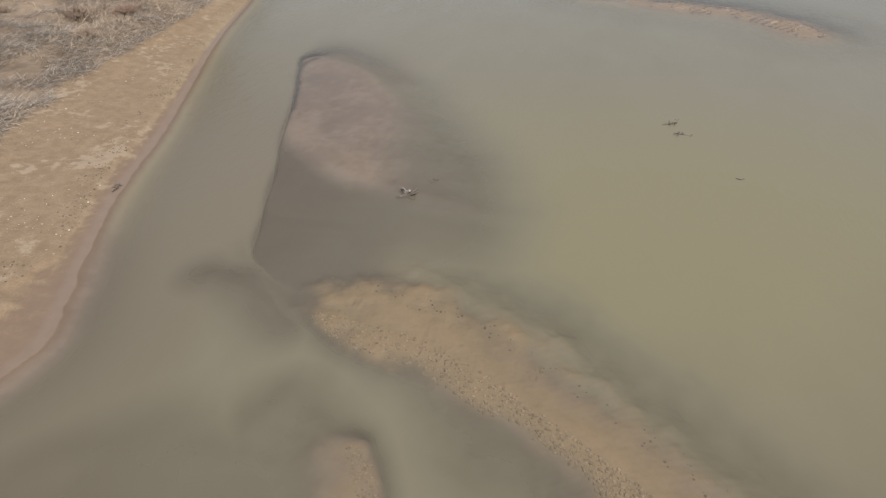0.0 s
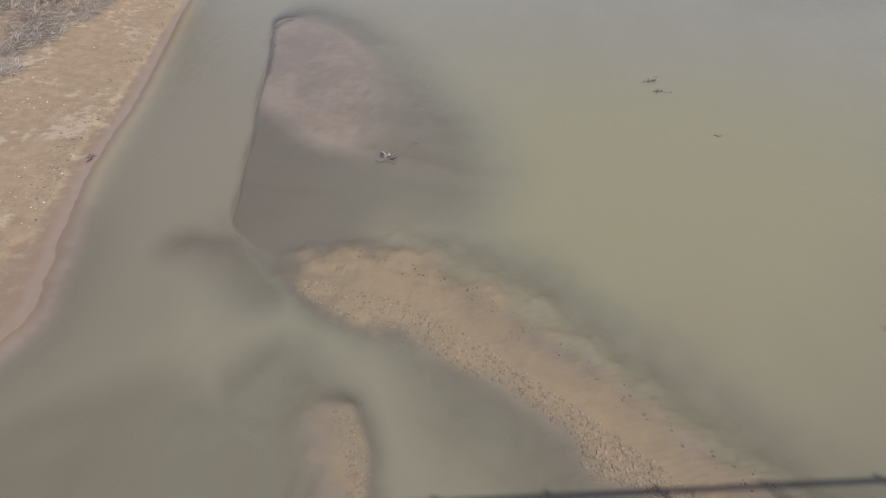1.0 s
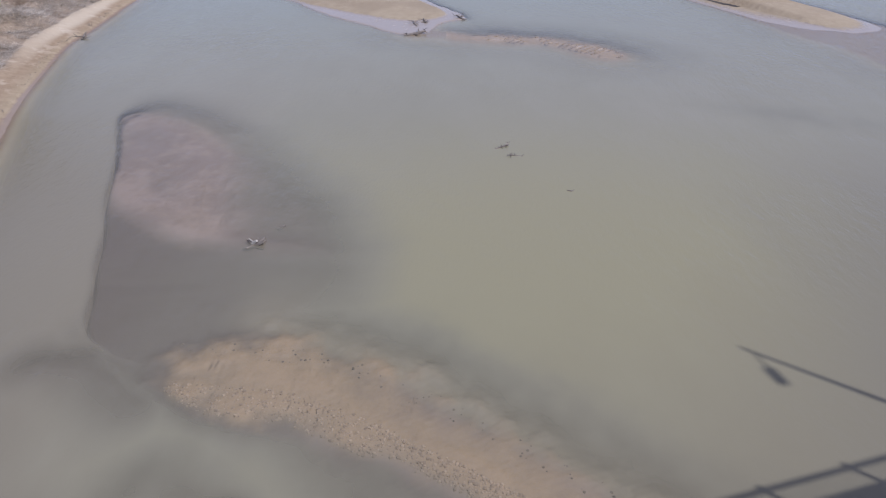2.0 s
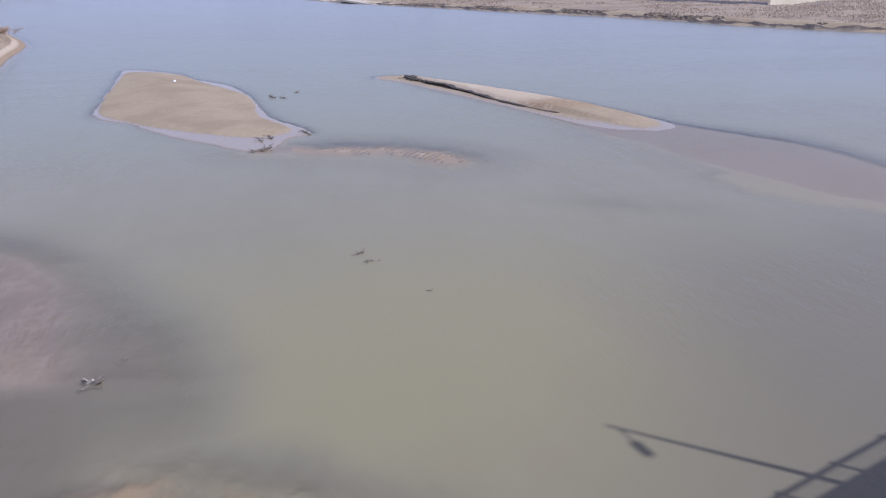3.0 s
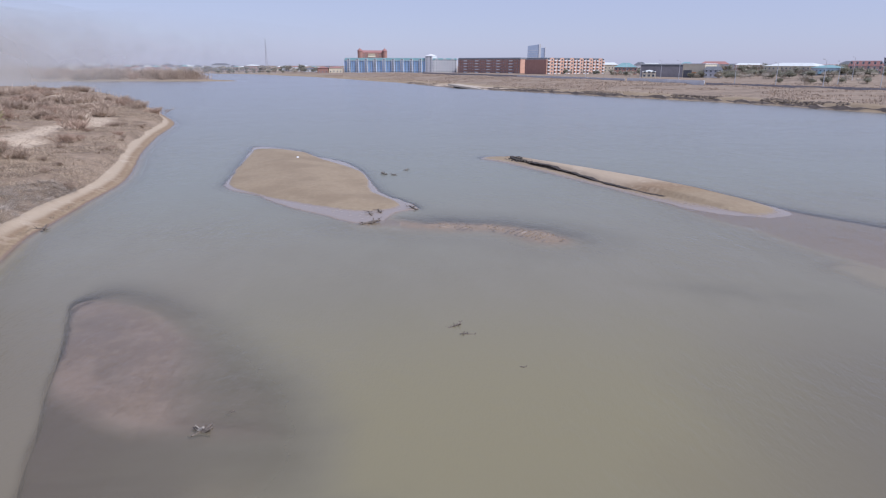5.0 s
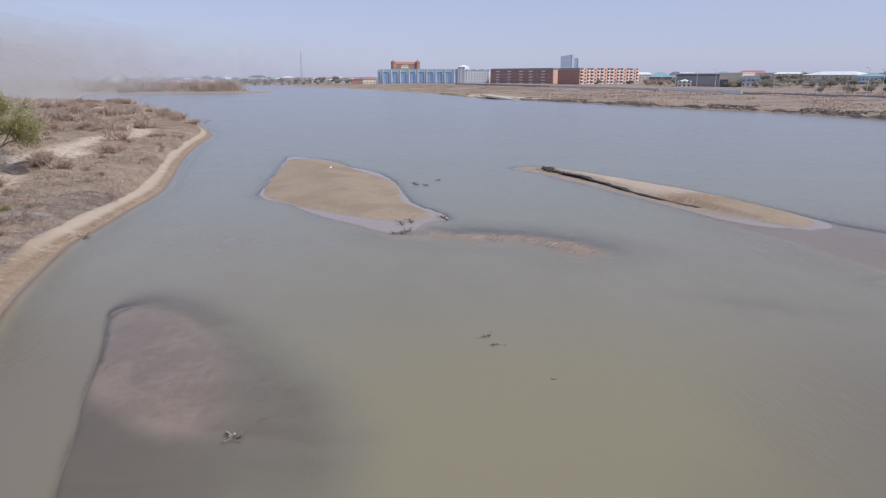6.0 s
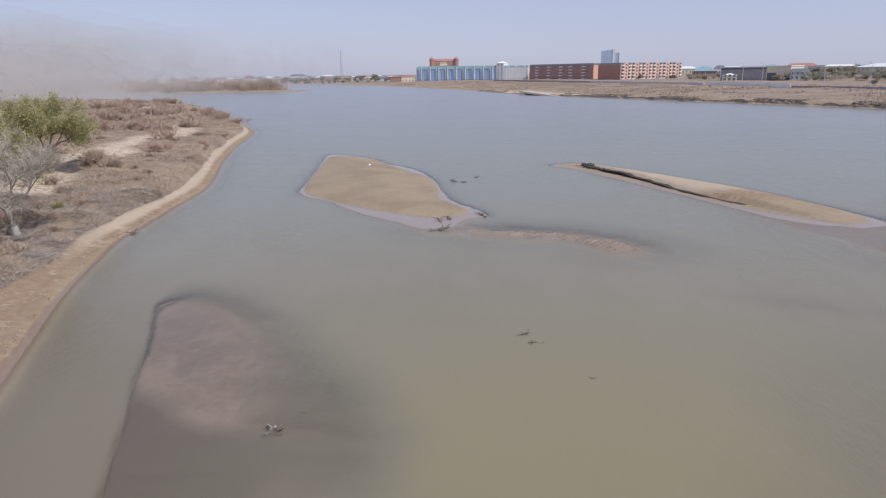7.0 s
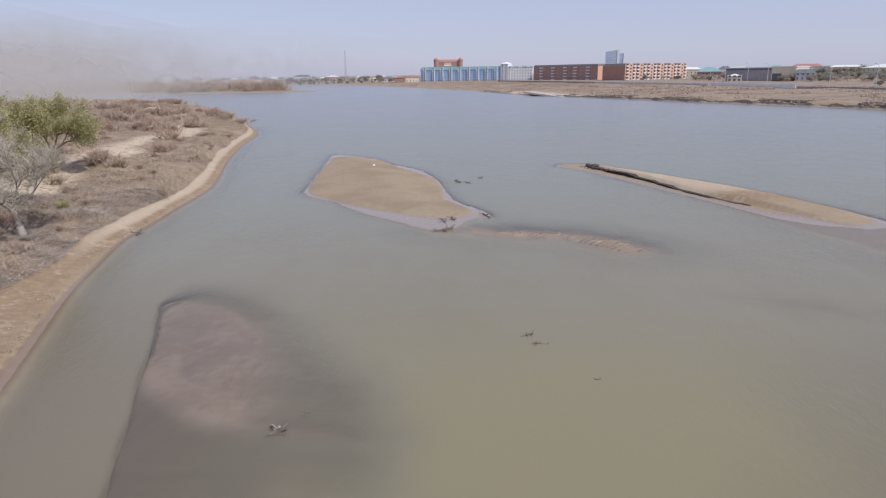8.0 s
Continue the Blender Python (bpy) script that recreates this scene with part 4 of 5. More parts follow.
def grow(rng, v, f, tips, p, way, length, r, depth, spread, sides):
    """A limb in two bent lengths, and its forks."""
    bend = (way + Vector((rng.gauss(0, 0.18), rng.gauss(0, 0.18), rng.gauss(0.06, 0.1)))).normalized()
    q = p + way * length * 0.5
    e = q + bend * length * 0.5
    n = max(3, sides - (0 if depth > 3 else 2))
    tube(v, f, p, q, r, r * 0.85, n, False)
    tube(v, f, q, e, r * 0.85, r * 0.62, n, depth == 0)
    if depth <= 2:
        tips.append((p, e))
    if depth == 0:
        return
    for k in range(rng.choice((2, 3, 3))):
        w = (bend + spread * Vector((rng.gauss(0, 1), rng.gauss(0, 1), rng.gauss(0.15, 0.6)))).normalized()
        start_at = e if k < 2 else q + (e - q) * rng.random()
        grow(rng, v, f, tips, start_at, w, length * rng.uniform(0.62, 0.82), r * rng.uniform(0.48, 0.66), depth - 1, spread, sides)


def build_tree(x, y, height, seed, leaves, label, lean=(0.0, 0.0), limed=0.0, twigs=BARK, size=0.14, spread=0.48, depth=4, bare=0, limb=0.6):
    rng = random.Random(seed)
    root = anchor("willow_tree", pose(x, y, level(x, y) - 0.08))
    tagged(root, label, "tree", "trees of the near bank")
    v, f, tips = [], [], []
    fork = height * 0.26
    top = Vector((lean[0], lean[1], fork))
    r = height * 0.027
    tube(v, f, (0, 0, 0), top * 0.5 + Vector((0.05, 0, 0)), r * 1.35, r * 1.05, 9, False)
    tube(v, f, top * 0.5 + Vector((0.05, 0, 0)), top, r * 1.05, r * 0.95, 9, True)
    piece("trunk", mesh_of("trunk", v, f, [BARK], shade=True), root)
    if limed:
        v, f = [], []
        tube(v, f, (0, 0, 0.05), (top * 0.5 + Vector((0.05, 0, 0))) * limed, r * 1.4, r * 1.4 - 0.3 * limed * r, 9, False)
        piece("whitewashed_foot", mesh_of("whitewashed_foot", v, f, [LIME], shade=True), root, None, "flaking whitewash on the foot of the trunk")
    v, f = [], []
    for k in range(5):
        a = 2 * math.pi * k / 5 + rng.uniform(-0.4, 0.4)
        w = Vector((math.cos(a) * 0.75, math.sin(a) * 0.75, rng.uniform(0.3, 1.1))).normalized()
        grow(rng, v, f, tips, top - Vector((0, 0, rng.uniform(0, 0.15) * fork)), w, height * 0.26, r * limb, depth, spread, 6)
    piece("bough", mesh_of("bough", v, f, [twigs], shade=True), root)
    if bare:
        v, f = [], []
        for p, e in tips:
            for _ in range(bare):
                o = p + (e - p) * rng.random()
                w = ((e - p).normalized() + Vector((rng.gauss(0, 0.6), rng.gauss(0, 0.6), rng.gauss(0.05, 0.5)))).normalized()
                tube(v, f, o, o + w * rng.uniform(0.4, 1.0), 0.011, 0.004, 3, False)
        piece("brushwood", mesh_of("brushwood", v, f, [TWIG_GREY]), root, None, "dense bare grey twigs")
    if leaves:
        v, f = [], []
        for p, e in tips:
            if e.z < height * 0.34:
                continue
            for _ in range(leaves):
                o = p + (e - p) * rng.random() + Vector((rng.gauss(0, 0.32), rng.gauss(0, 0.32), rng.gauss(-0.22, 0.36)))
                a, t = rng.uniform(0, 6.28), rng.uniform(-0.9, 0.9)
                u = Vector((math.cos(a), math.sin(a), t)).normalized() * size * rng.uniform(0.6, 1.3)
                w = u.cross(Vector((rng.gauss(0, 1), rng.gauss(0, 1), rng.gauss(0, 1)))).normalized() * size * 0.28
                k = len(v)
                v += [tuple(o), tuple(o + u * 0.5 + w), tuple(o + u), tuple(o + u * 0.5 - w)]
                f.append((k, k + 1, k + 2, k + 3))
        piece("crown", mesh_of("crown", v, f, [LEAF]), root, None, "thin crown of young yellow-green leaves")
    return root


build_tree(-43.1, 71.1, 9.6, 41, 62, "willow with fresh yellow-green leaves on the dry bank", (-0.3, 0.2), size=0.19, spread=0.78, bare=5, limb=0.5)
build_tree(-49.8, 69.0, 10.4, 47, 62, "willow with fresh yellow-green leaves beside another tree", (0.2, 0), size=0.19, spread=0.78, bare=5, limb=0.5)
build_tree(-29.6, 43.7, 7.4, 55, 1, "half-bare grey tree with whitewashed trunk foot on the bank", (-0.5, 0.1), 0.8, GREY_BARK, 0.12, 0.5, 4, 13, 0.42)
build_tree(-37.0, 51.0, 8.6, 58, 46, "half-bare grey tree with a veil of young leaves", (-0.2, 0.1), 0.0, GREY_BARK, 0.18, 0.6, 4, 10, 0.42)

# ---- driftwood and snags ----


def build_driftwood(x, y, size, seed, label, base=None, material=DRIFT, limbs=7, flat=0.35):
    rng = random.Random(seed)
    z = max(level(x, y), -0.03) if base is None else base
    root = anchor("driftwood", pose(x, y, z + size * 0.05))
    tagged(root, label, "driftwood", "driftwood in the shallows")
    v, f = [], []
    a = rng.uniform(0, 3.14)
    w = Vector((math.cos(a), math.sin(a), 0.12))
    tube(v, f, -w * size * 0.5, w * size * 0.5, size * 0.075, size * 0.05, 7)
    piece("log", mesh_of("log", v, f, [material]), root)
    for _ in range(limbs):
        v, f = [], []
        o = w * size * rng.uniform(-0.5, 0.5)
        g = rng.uniform(0, 6.28)
        e = o + Vector((math.cos(g), math.sin(g), rng.uniform(-0.1, 1.0) * flat)) * size * rng.uniform(0.25, 0.6)
        tube(v, f, o, e, size * 0.035, size * 0.012, 5)
        tube(v, f, o + (e - o) * 0.6, o + (e - o) * 0.6 + Vector((rng.gauss(0, 0.2), rng.gauss(0, 0.2), rng.uniform(0, 0.2))) * size, size * 0.02, size * 0.008, 4)
        piece("branch", mesh_of("branch", v, f, [material]), root)
    return root


stump = anchor("tree_stump", pose(-5.85, 19.75, max(level(-5.85, 19.75), -0.1)))
tagged(stump, "dark snag with a bleached root wad standing in the shallows", "driftwood", "driftwood in the shallows")
rng = random.Random(8)
for k in range(13):
    v, f = [], []
    a = rng.uniform(0, 6.28)
    tube(v, f, (0, 0, 0.02), (0.5 * math.cos(a) * rng.uniform(0.5, 1), 0.5 * math.sin(a) * rng.uniform(0.5, 1), rng.uniform(-0.02, 0.24)), 0.09, 0.03, 5)
    piece("root", mesh_of("root", v, f, [DRIFT]), stump)
v, f = [], []
tube(v, f, (-0.10, 0.08, 0.06), (0.10, 0.0, 0.24), 0.08, 0.045, 7)
tube(v, f, (0.0, 0.05, 0.12), (-0.2, 0.1, 0.28), 0.035, 0.015, 5)
piece("bleached_wood", mesh_of("bleached_wood", v, f, [BLEACHED]), stump, None, "bleached bare wood")
build_driftwood(-5.1, 20.9, 0.35, 4, "small dark snag near the stump in the shallows", -0.03)
build_driftwood(3.96, 27.9, 0.75, 21, "dark half-drowned branches in the river", -0.03)
build_driftwood(4.5, 26.9, 0.5, 22, "dark half-drowned branches in the river", -0.03)
build_driftwood(6.3, 23.3, 0.45, 23, "thin twig breaking the surface of the river", -0.04, limbs=3)
build_driftwood(1.85, 72.8, 1.1, 24, "dark snag lying off the sand island", -0.02)
build_driftwood(4.6, 75.5, 0.9, 25, "dark snag lying off the sand island", -0.02)
build_driftwood(3.0, 71.9, 0.8, 26, "dark snag lying off the sand island", -0.02)
build_driftwood(3.8, 54.3, 1.1, 27, "heap of dark driftwood at the tip of the sand island", flat=0.14)
build_driftwood(0.2, 49.2, 1.5, 28, "dark driftwood branch at the wet edge of the sand island", flat=0.14)
build_driftwood(0.9, 53.2, 1.0, 29, "driftwood at the edge of the dry sand", flat=0.14)
build_driftwood(0.1, 52.4, 0.9, 30, "driftwood at the edge of the dry sand", flat=0.14)
build_driftwood(38.6, 27.0, 1.0, 31, "dark snag at the drowned end of the sand spit", 0.0)
build_driftwood(37.9, 28.6, 0.5, 32, "small snag at the drowned end of the sand spit", 0.0)
build_driftwood(-24.3, 49.5, 1.2, 33, "dark driftwood washed up at the waterline of the bank")
build_driftwood(-16.6, 17.9, 0.5, 34, "small piece of driftwood on the wet beach")
v, f = [], []
line = smooth([(6.3, 23.3), (6.9, 22.6), (7.1, 21.9), (7.5, 21.6), (8.1, 21.3)], False, 4)
for a, b in zip(line[:-1], line[1:]):
    tube(v, f, (a[0], a[1], -0.13), (b[0], b[1], -0.13), 0.05, 0.06, 5)
tube(v, f, (7.4, 21.6, -0.2), (8.2, 21.35, -0.14), 0.2, 0.1, 7)
sunk = piece("sunken_branch", mesh_of("sunken_branch", v, f, [DRIFT]))
tagged(sunk, "dark sunken branch showing dimly through the silty water", "driftwood", "driftwood in the shallows")
v, f = [], []
box(v, f, -0.16, 0.16, -0.1, 0.1, 0, 0.16, 0.03)
scrap = piece("bottle_scrap", mesh_of("bottle_scrap", v, f, [WHITE]), None, pose(-9.0, 84.5, level(-9.0, 84.5), 0, 0, 30))
tagged(scrap, "small white scrap of litter on the sand island", "litter")

# ---- the town on the far bank ----


def window_meshes(w, h, frame_material):
    v, f = [], []
    for b in ((0, w, -0.1, 0, 0, 0.1), (0, w, -0.1, 0, h - 0.1, h), (0, 0.1, -0.1, 0, 0.1, h - 0.1), (w - 0.1, w, -0.1, 0, 0.1, h - 0.1), (w / 2 - 0.04, w / 2 + 0.04, -0.1, -0.05, 0.1, h - 0.1)):
        box(v, f, *b)
    return mesh_of("window", v, f, [frame_material]), box_mesh("pane", GLASS, (0.1, w - 0.1, -0.045, 0, 0.1, h - 0.1))


WINDOWS = {"wide": window_meshes(1.9, 1.7, WHITE), "tall": window_meshes(1.3, 1.8, WHITE), "small": window_meshes(1.1, 1.2, WHITE), "band": window_meshes(3.2, 1.5, PALE_GREY)}


class Facade:
    """A house with its front between two corners; x runs along the front, y into the house."""

    def __init__(self, name, left, right, depth, top, label, category="building", base=None, group=""):
        a, b = Vector(left), Vector(right)
        self.width, self.depth = (b - a).length, depth
        low = min(level(*p) for p in (left, right)) - 0.4 if base is None else base
        self.height = top - low
        self.root = anchor(name, pose(a.x, a.y, low, 0, 0, math.degrees(math.atan2(b.y - a.y, b.x - a.x))))
        tagged(self.root, label, category, group)

    def add(self, name, material, *sizes, label="", parent=None, taper=0.0):
        return piece(name, box_mesh(name, material, *sizes, taper=taper), parent or self.root, None, label)

    def walls(self, material, height=None):
        self.eave = height or self.height
        return self.add("wall", material, (0, self.width, 0, self.depth, 0, self.eave))

    def windows(self, kind, storeys, bays, first=1.4, storey=3.0, x0=0.0, x1=None, skip=()):
        me, pane = WINDOWS[kind]
        x1 = self.width if x1 is None else x1
        pitch = (x1 - x0) / bays
        w = max(c.co.x for c in me.vertices)
        for s in range(storeys):
            for k in range(bays):
                if k in skip:
                    continue
                win = piece("window", me, self.root, pose(x0 + (k + 0.5) * pitch - w / 2, -0.004, first + s * storey))
                piece("pane", pane, win)

    def hip_roof(self, material, rise, over=0.5, ridge=0.5, label=""):
        w, d, z = self.width, self.depth, self.eave + 0.004
        i = d * ridge
        v = [(-over, -over, z), (w + over, -over, z), (w + over, d + over, z), (-over, d + over, z), (min(i, w / 2), d / 2, z + rise), (max(w - i, w / 2), d / 2, z + rise)]
        f = [(0, 3, 2, 1), (0, 1, 5, 4), (1, 2, 5), (2, 3, 4, 5), (3, 0, 4)]
        return piece("roof", mesh_of("roof", v, f, [material]), self.root, None, label)

    def flat_roof(self, material, thick=0.6, over=0.3, label=""):
        z = self.eave + 0.004
        return self.add("roof", material, (-over, self.width + over, -over, self.depth + over, z, z + thick), label=label)


# long light blue block
h = Facade("apartment_building", (-25, 816), (70, 777.5), 15, 20.2, "long light blue five-storey apartment block with teal mansard roof")
h.walls(BLUE, h.height - 3.0)
h.add("roof", TEAL, (-0.4, h.width + 0.4, -0.4, h.depth + 0.4, h.eave + 0.004, h.height), taper=1.6, label="teal metal mansard roof")
h.windows("tall", 5, 32, 1.0, h.eave / 5)
for k in range(9):
    x = (k + 0.5) * h.width / 9
    h.add("pilaster", WHITE, (x - 1.8, x - 1.1, -0.7, 0.0, 0, h.eave + 0.6), (x + 1.1, x + 1.8, -0.7, 0, 0, h.eave + 0.6), label="white plaster pilasters")
    for s in range(1, 5):
        h.add("balcony", PALE_GREY, (x - 1.1, x + 1.1, -1.1, 0, s * h.eave / 5, s * h.eave / 5 + 1.0))
    dormer = h.add("dormer", WHITE, (x - 1.7, x + 1.7, -0.45, 3.0, h.eave + 0.3, h.eave + 2.0), label="white dormer")
    piece("pane", box_mesh("pane", GLASS, (x - 0.9, x + 0.9, -0.5, -0.452, h.eave + 0.6, h.eave + 1.7)), dormer)
h.add("cornice", WHITE, (-0.3, h.width + 0.3, -0.5, 0, h.eave - 0.35, h.eave - 0.02))
# white corner turret and white block
h = Facade("apartment_building", (70, 776.6), (78, 771.9), 12, 22.6, "white corner turret of the apartment block")
h.walls(WHITE)
h.windows("tall", 6, 2, 1.2, 3.0)
h.hip_roof(WHITE, 2.2, 0.3)
h = Facade("apartment_building", (78.2, 771.7), (105.8, 766.5), 14, 20.0, "white five-storey apartment block with teal roof edge")
h.walls(WHITE, h.height - 1.9)
h.add("roof", TEAL, (-0.3, h.width + 0.3, -0.3, h.depth + 0.3, h.eave + 0.004, h.height), taper=1.0)
h.windows("tall", 5, 9, 1.0, 3.1)
for k in range(3):
    x = (k + 0.5) * h.width / 3
    h.add("dormer", WHITE, (x - 1.5, x + 1.5, -0.4, 2.0, h.eave + 0.2, h.eave + 1.6))
# red-brown block with white loggias, lit end wall
h = Facade("apartment_building", (106.3, 757.4), (161, 681), 20.5, 20.3, "long red-brown brick five-storey block with white balconies")
h.walls(BRICK, h.height - 1.6)
h.add("roof", DARK_ROOF, (-0.5, h.width + 0.5, -0.5, h.depth + 0.5, h.eave + 0.004, h.height), taper=1.3, label="dark metal roof")
h.windows("tall", 5, 26, 1.2, 3.05, skip=(3, 8, 13, 17, 22))
for k in (3, 8, 13, 17, 22):
    x = (k + 0.5) * h.width / 26
    for s in range(5):
        h.add("balcony", WHITE, (x - 2.3, x + 2.3, -1.2, 0, 0.9 + s * 3.05, 2.0 + s * 3.05), label="white balcony front")
# End wall set in a lighter orange than the BRICK front.
h.add("end_wall", ORANGE, (h.width + 0.004, h.width + 0.25, 0.2, h.depth - 0.2, 0, h.eave - 0.2), label="plain orange end wall")
# low link and the second brick block
h = Facade("apartment_building", (176.5, 707), (186, 699), 10, 16.6, "recessed brick link with white glazed stair")
h.walls(BRICK)
h.add("stair_tower", WHITE, (1.0, 4.2, -1.0, 0.0, 0, h.eave - 1), label="white glazed stair tower")
h.windows("wide", 5, 2, 1.2, 3.0, 5, h.width)
h.flat_roof(DARK_ROOF)
h = Facade("apartment_building", (174.1, 626.1), (243.3, 656.2), 34, 20.0, "orange brick five-storey block with white balconies and arched gables")
h.walls(ORANGE, h.height - 2.0)
h.add("roof", DARK_ROOF, (0.3, h.width + 0.3, 0.5, h.depth + 0.3, h.eave + 0.004, h.height - 0.3), taper=1.4, label="dark metal roof")
# The block's shaded side: its shade is put in with the darker BRICK.
shade = h.add("side_wall", BRICK, (-0.25, -0.004, 0.4, h.depth, 0, h.eave - 0.1), label="side wall of the orange block, red-brown to give its shade")
for k in range(6):
    x = (k + 0.5) * h.width / 6
    v, f = [], []
    arch = [(x - 2.6, h.eave - 1.0)] + [(x - 2.6 * math.cos(math.pi * j / 8), h.eave + 1.7 * math.sin(math.pi * j / 8)) for j in range(9)] + [(x + 2.6, h.eave - 1.0)]
    for yy in (-0.5, 0.6):
        v += [(p, yy, q) for p, q in arch]
    n = len(arch)
    f = [tuple(range(n)), tuple(range(2 * n - 1, n - 1, -1))] + [(j, j + n, (j + 1) % n + n, (j + 1) % n) for j in range(n)]
    piece("gable", mesh_of("gable", v, f, [ORANGE]), h.root)
    h.add("bay", ORANGE, (x - 2.4, x + 2.4, -0.5, 0.0, 0, h.eave - 1.0))
    for s in range(5):
        win = piece("window", WINDOWS["wide"][0], h.root, pose(x - 0.95, -0.504, 1.1 + s * 3.05))
        piece("pane", WINDOWS["wide"][1], win)
        for side_x in (x - 5.3, x + 2.6):
            h.add("balcony", WHITE, (side_x, side_x + 2.7, -1.1, 0, 0.7 + s * 3.05, 1.8 + s * 3.05), label="white balcony front")
            h.add("door_glass", GLASS, (side_x + 0.3, side_x + 2.4, -0.05, -0.004, 1.8 + s * 3.05, 3.1 + s * 3.05))
# glass office tower
h = Facade("office_tower", (228, 922), (247, 917), 18, 41.0, "blue glass office tower with a sloping top and white edge", base=4)
h.eave = h.height
v = [(0, 0, 0), (15.5, 0, 0), (15.5, 18, 0), (0, 18, 0), (0, 0, h.height - 2.2), (15.5, 0, h.height), (15.5, 18, h.height), (0, 18, h.height - 2.2)]
f = [(0, 3, 2, 1), (4, 5, 6, 7), (0, 1, 5, 4), (1, 2, 6, 5), (2, 3, 7, 6), (3, 0, 4, 7)]
piece("curtain_wall", mesh_of("curtain_wall", v, f, [TOWER_GLASS]), h.root)
h.add("slab", WHITE, (15.504, 18.5, -0.5, 18, 0, h.height + 0.8), label="white vertical slab")
h.add("wing", TOWER_GLASS, (18.504, 24.0, 1, 18, 0, h.height - 4.5))
h.add("wing_edge", WHITE, (24.004, 25.0, 0.5, 18, 0, h.height - 4.0))
for k in range(9):
    h.add("floor_band", PALE_GREY, (0.2, 15.3, -0.12, -0.004, 3.2 * k + 3.0, 3.2 * k + 3.5))
# domed red building behind the blue block
h = Facade("domed_building", (-9, 930), (30, 930), 16, 32.6, "red-brown brick building with two round corner domes", base=4)
h.walls(BRICK, h.height - 4.2)
h.hip_roof(RED_ROOF, 3.2, 0.3, 0.35)
h.add("gable", CREAM, (13, 24, -0.6, 0, h.eave - 6, h.eave - 1.2), taper=1.0, label="cream stepped gable")
h.windows("tall", 2, 10, h.eave - 6.6, 3.1)
for x in (2.5, 36.5):
    v, f = [], []
    tube(v, f, (x, 0.5, h.eave - 8), (x, 0.5, h.eave + 1.2), 3.4, 3.4, 12, True)
    piece("turret", mesh_of("turret", v, f, [BRICK]), h.root)
    v, f = [], []
    rings = [(3.6, 0), (3.7, 0.9), (3.2, 2.1), (2.0, 3.2), (0.7, 3.8), (0.15, 5.2)]
    for (ra, za), (rb, zb) in zip(rings[:-1], rings[1:]):
        tube(v, f, (x, 0.5, h.eave + 1.204 + za), (x, 0.5, h.eave + 1.204 + zb), ra, rb, 12, zb > 5)
    piece("dome", mesh_of("dome", v, f, [RED_ROOF], shade=True), h.root, None, "red domed turret roof")
# ornate and low houses upstream
for left, right, top, wall, roof, label in (((-56, 798), (-44, 797), 14.0, BRICK, RED_ROOF, "red-brown house with a pointed roof"), ((-43, 800), (-27, 801), 14.0, CREAM, RED_ROOF, "cream and brick house with a red roof"),
                                            ((-78, 860), (-62, 860), 10.5, PALE_GREY, DARK_ROOF, "pale grey two-storey house"), ((-110, 905), (-84, 905), 10.5, WHITE, PALE_ROOF, "long white low house"),
                                            ((-140, 950), (-118, 950), 11.5, CREAM, RED_ROOF, "cream house with a red roof"), ((-242, 1090), (-215, 1092), 20.0, PALE_GREY, DARK_ROOF, "pale grey apartment block upstream"),
                                            ((-300, 1120), (-262, 1122), 13.5, WHITE, PALE_ROOF, "white low building upstream"), ((-172, 990), (-154, 990), 17.0, PINK, PALE_ROOF, "pinkish house with a pale roof"),
                                            ((-380, 1160), (-346, 1162), 14.0, CREAM, DARK_ROOF, "cream building far upstream"), ((-470, 1180), (-440, 1183), 16.5, WHITE, PALE_ROOF, "white building far upstream"),
                                            ((-560, 1190), (-515, 1192), 14.0, PALE_GREY, RED_ROOF, "grey building far upstream"), ((-330, 1130), (-312, 1130), 18.5, PINK, DARK_ROOF, "pinkish block far upstream")):
    h = Facade("house", left, right, 12, 5 + 0.62 * (top - 5), label, "house", group="houses upstream")
    h.walls(wall, h.height * 0.74)
    h.hip_roof(roof, h.height * 0.2)
    h.windows("tall", max(1, int(h.eave // 3.2)), max(3, int(h.width // 3.4)), 1.1, 3.1)
# shops, halls and houses downstream
h = Facade("house", (231, 597), (250, 589.5), 14, 15.2, "brown brick house with a teal hipped roof", "house")
h.walls(BRICK, h.height - 4)
h.hip_roof(TEAL, 4)
h.windows("wide", 2, 6, 1.2, 3.2)
h = Facade("house", (207, 477.4), (215.7, 473.5), 9, 9.6, "small cream house with a flat roof", "house")
h.walls(CREAM, h.height - 1.4)
h.hip_roof(PALE_ROOF, 1.4)
h.windows("wide", 2, 3, 0.8, 2.5)
h = Facade("shop_hall", (215, 500), (237.1, 474.4), 26, 13.4, "long grey clad shop hall with a white roof edge")
h.walls(GREY)
h.flat_roof(PALE_ROOF, 0.7)
h.add("parapet", DARK_ROOF, (0, h.width, -0.2, -0.004, h.eave - 1.3, h.eave))
h = Facade("shop_hall", (237.1, 474.3), (248, 462), 24, 13.8, "cream shop front with an orange band and dark entrance")
h.walls(CREAM)
h.flat_roof(WHITE, 0.6)
h.add("entrance", DARK_ROOF, (0.6, 6.8, -0.15, -0.004, 0.6, 6.0), label="dark glazed entrance")
h.add("sign_band", ORANGE_SIGN, (7.2, h.width, -0.15, -0.004, 2.6, 4.6), label="orange cladding band")
h = Facade("house", (245.8, 458.5), (256.5, 452.6), 10, 12.3, "pale grey gabled house with white window frames", "house")
h.walls(PALE_GREY, h.height - 2.8)
h.hip_roof(DARK_ROOF, 2.8, 0.4, 0.1)
h.windows("tall", 2, 4, 1.3, 2.9)
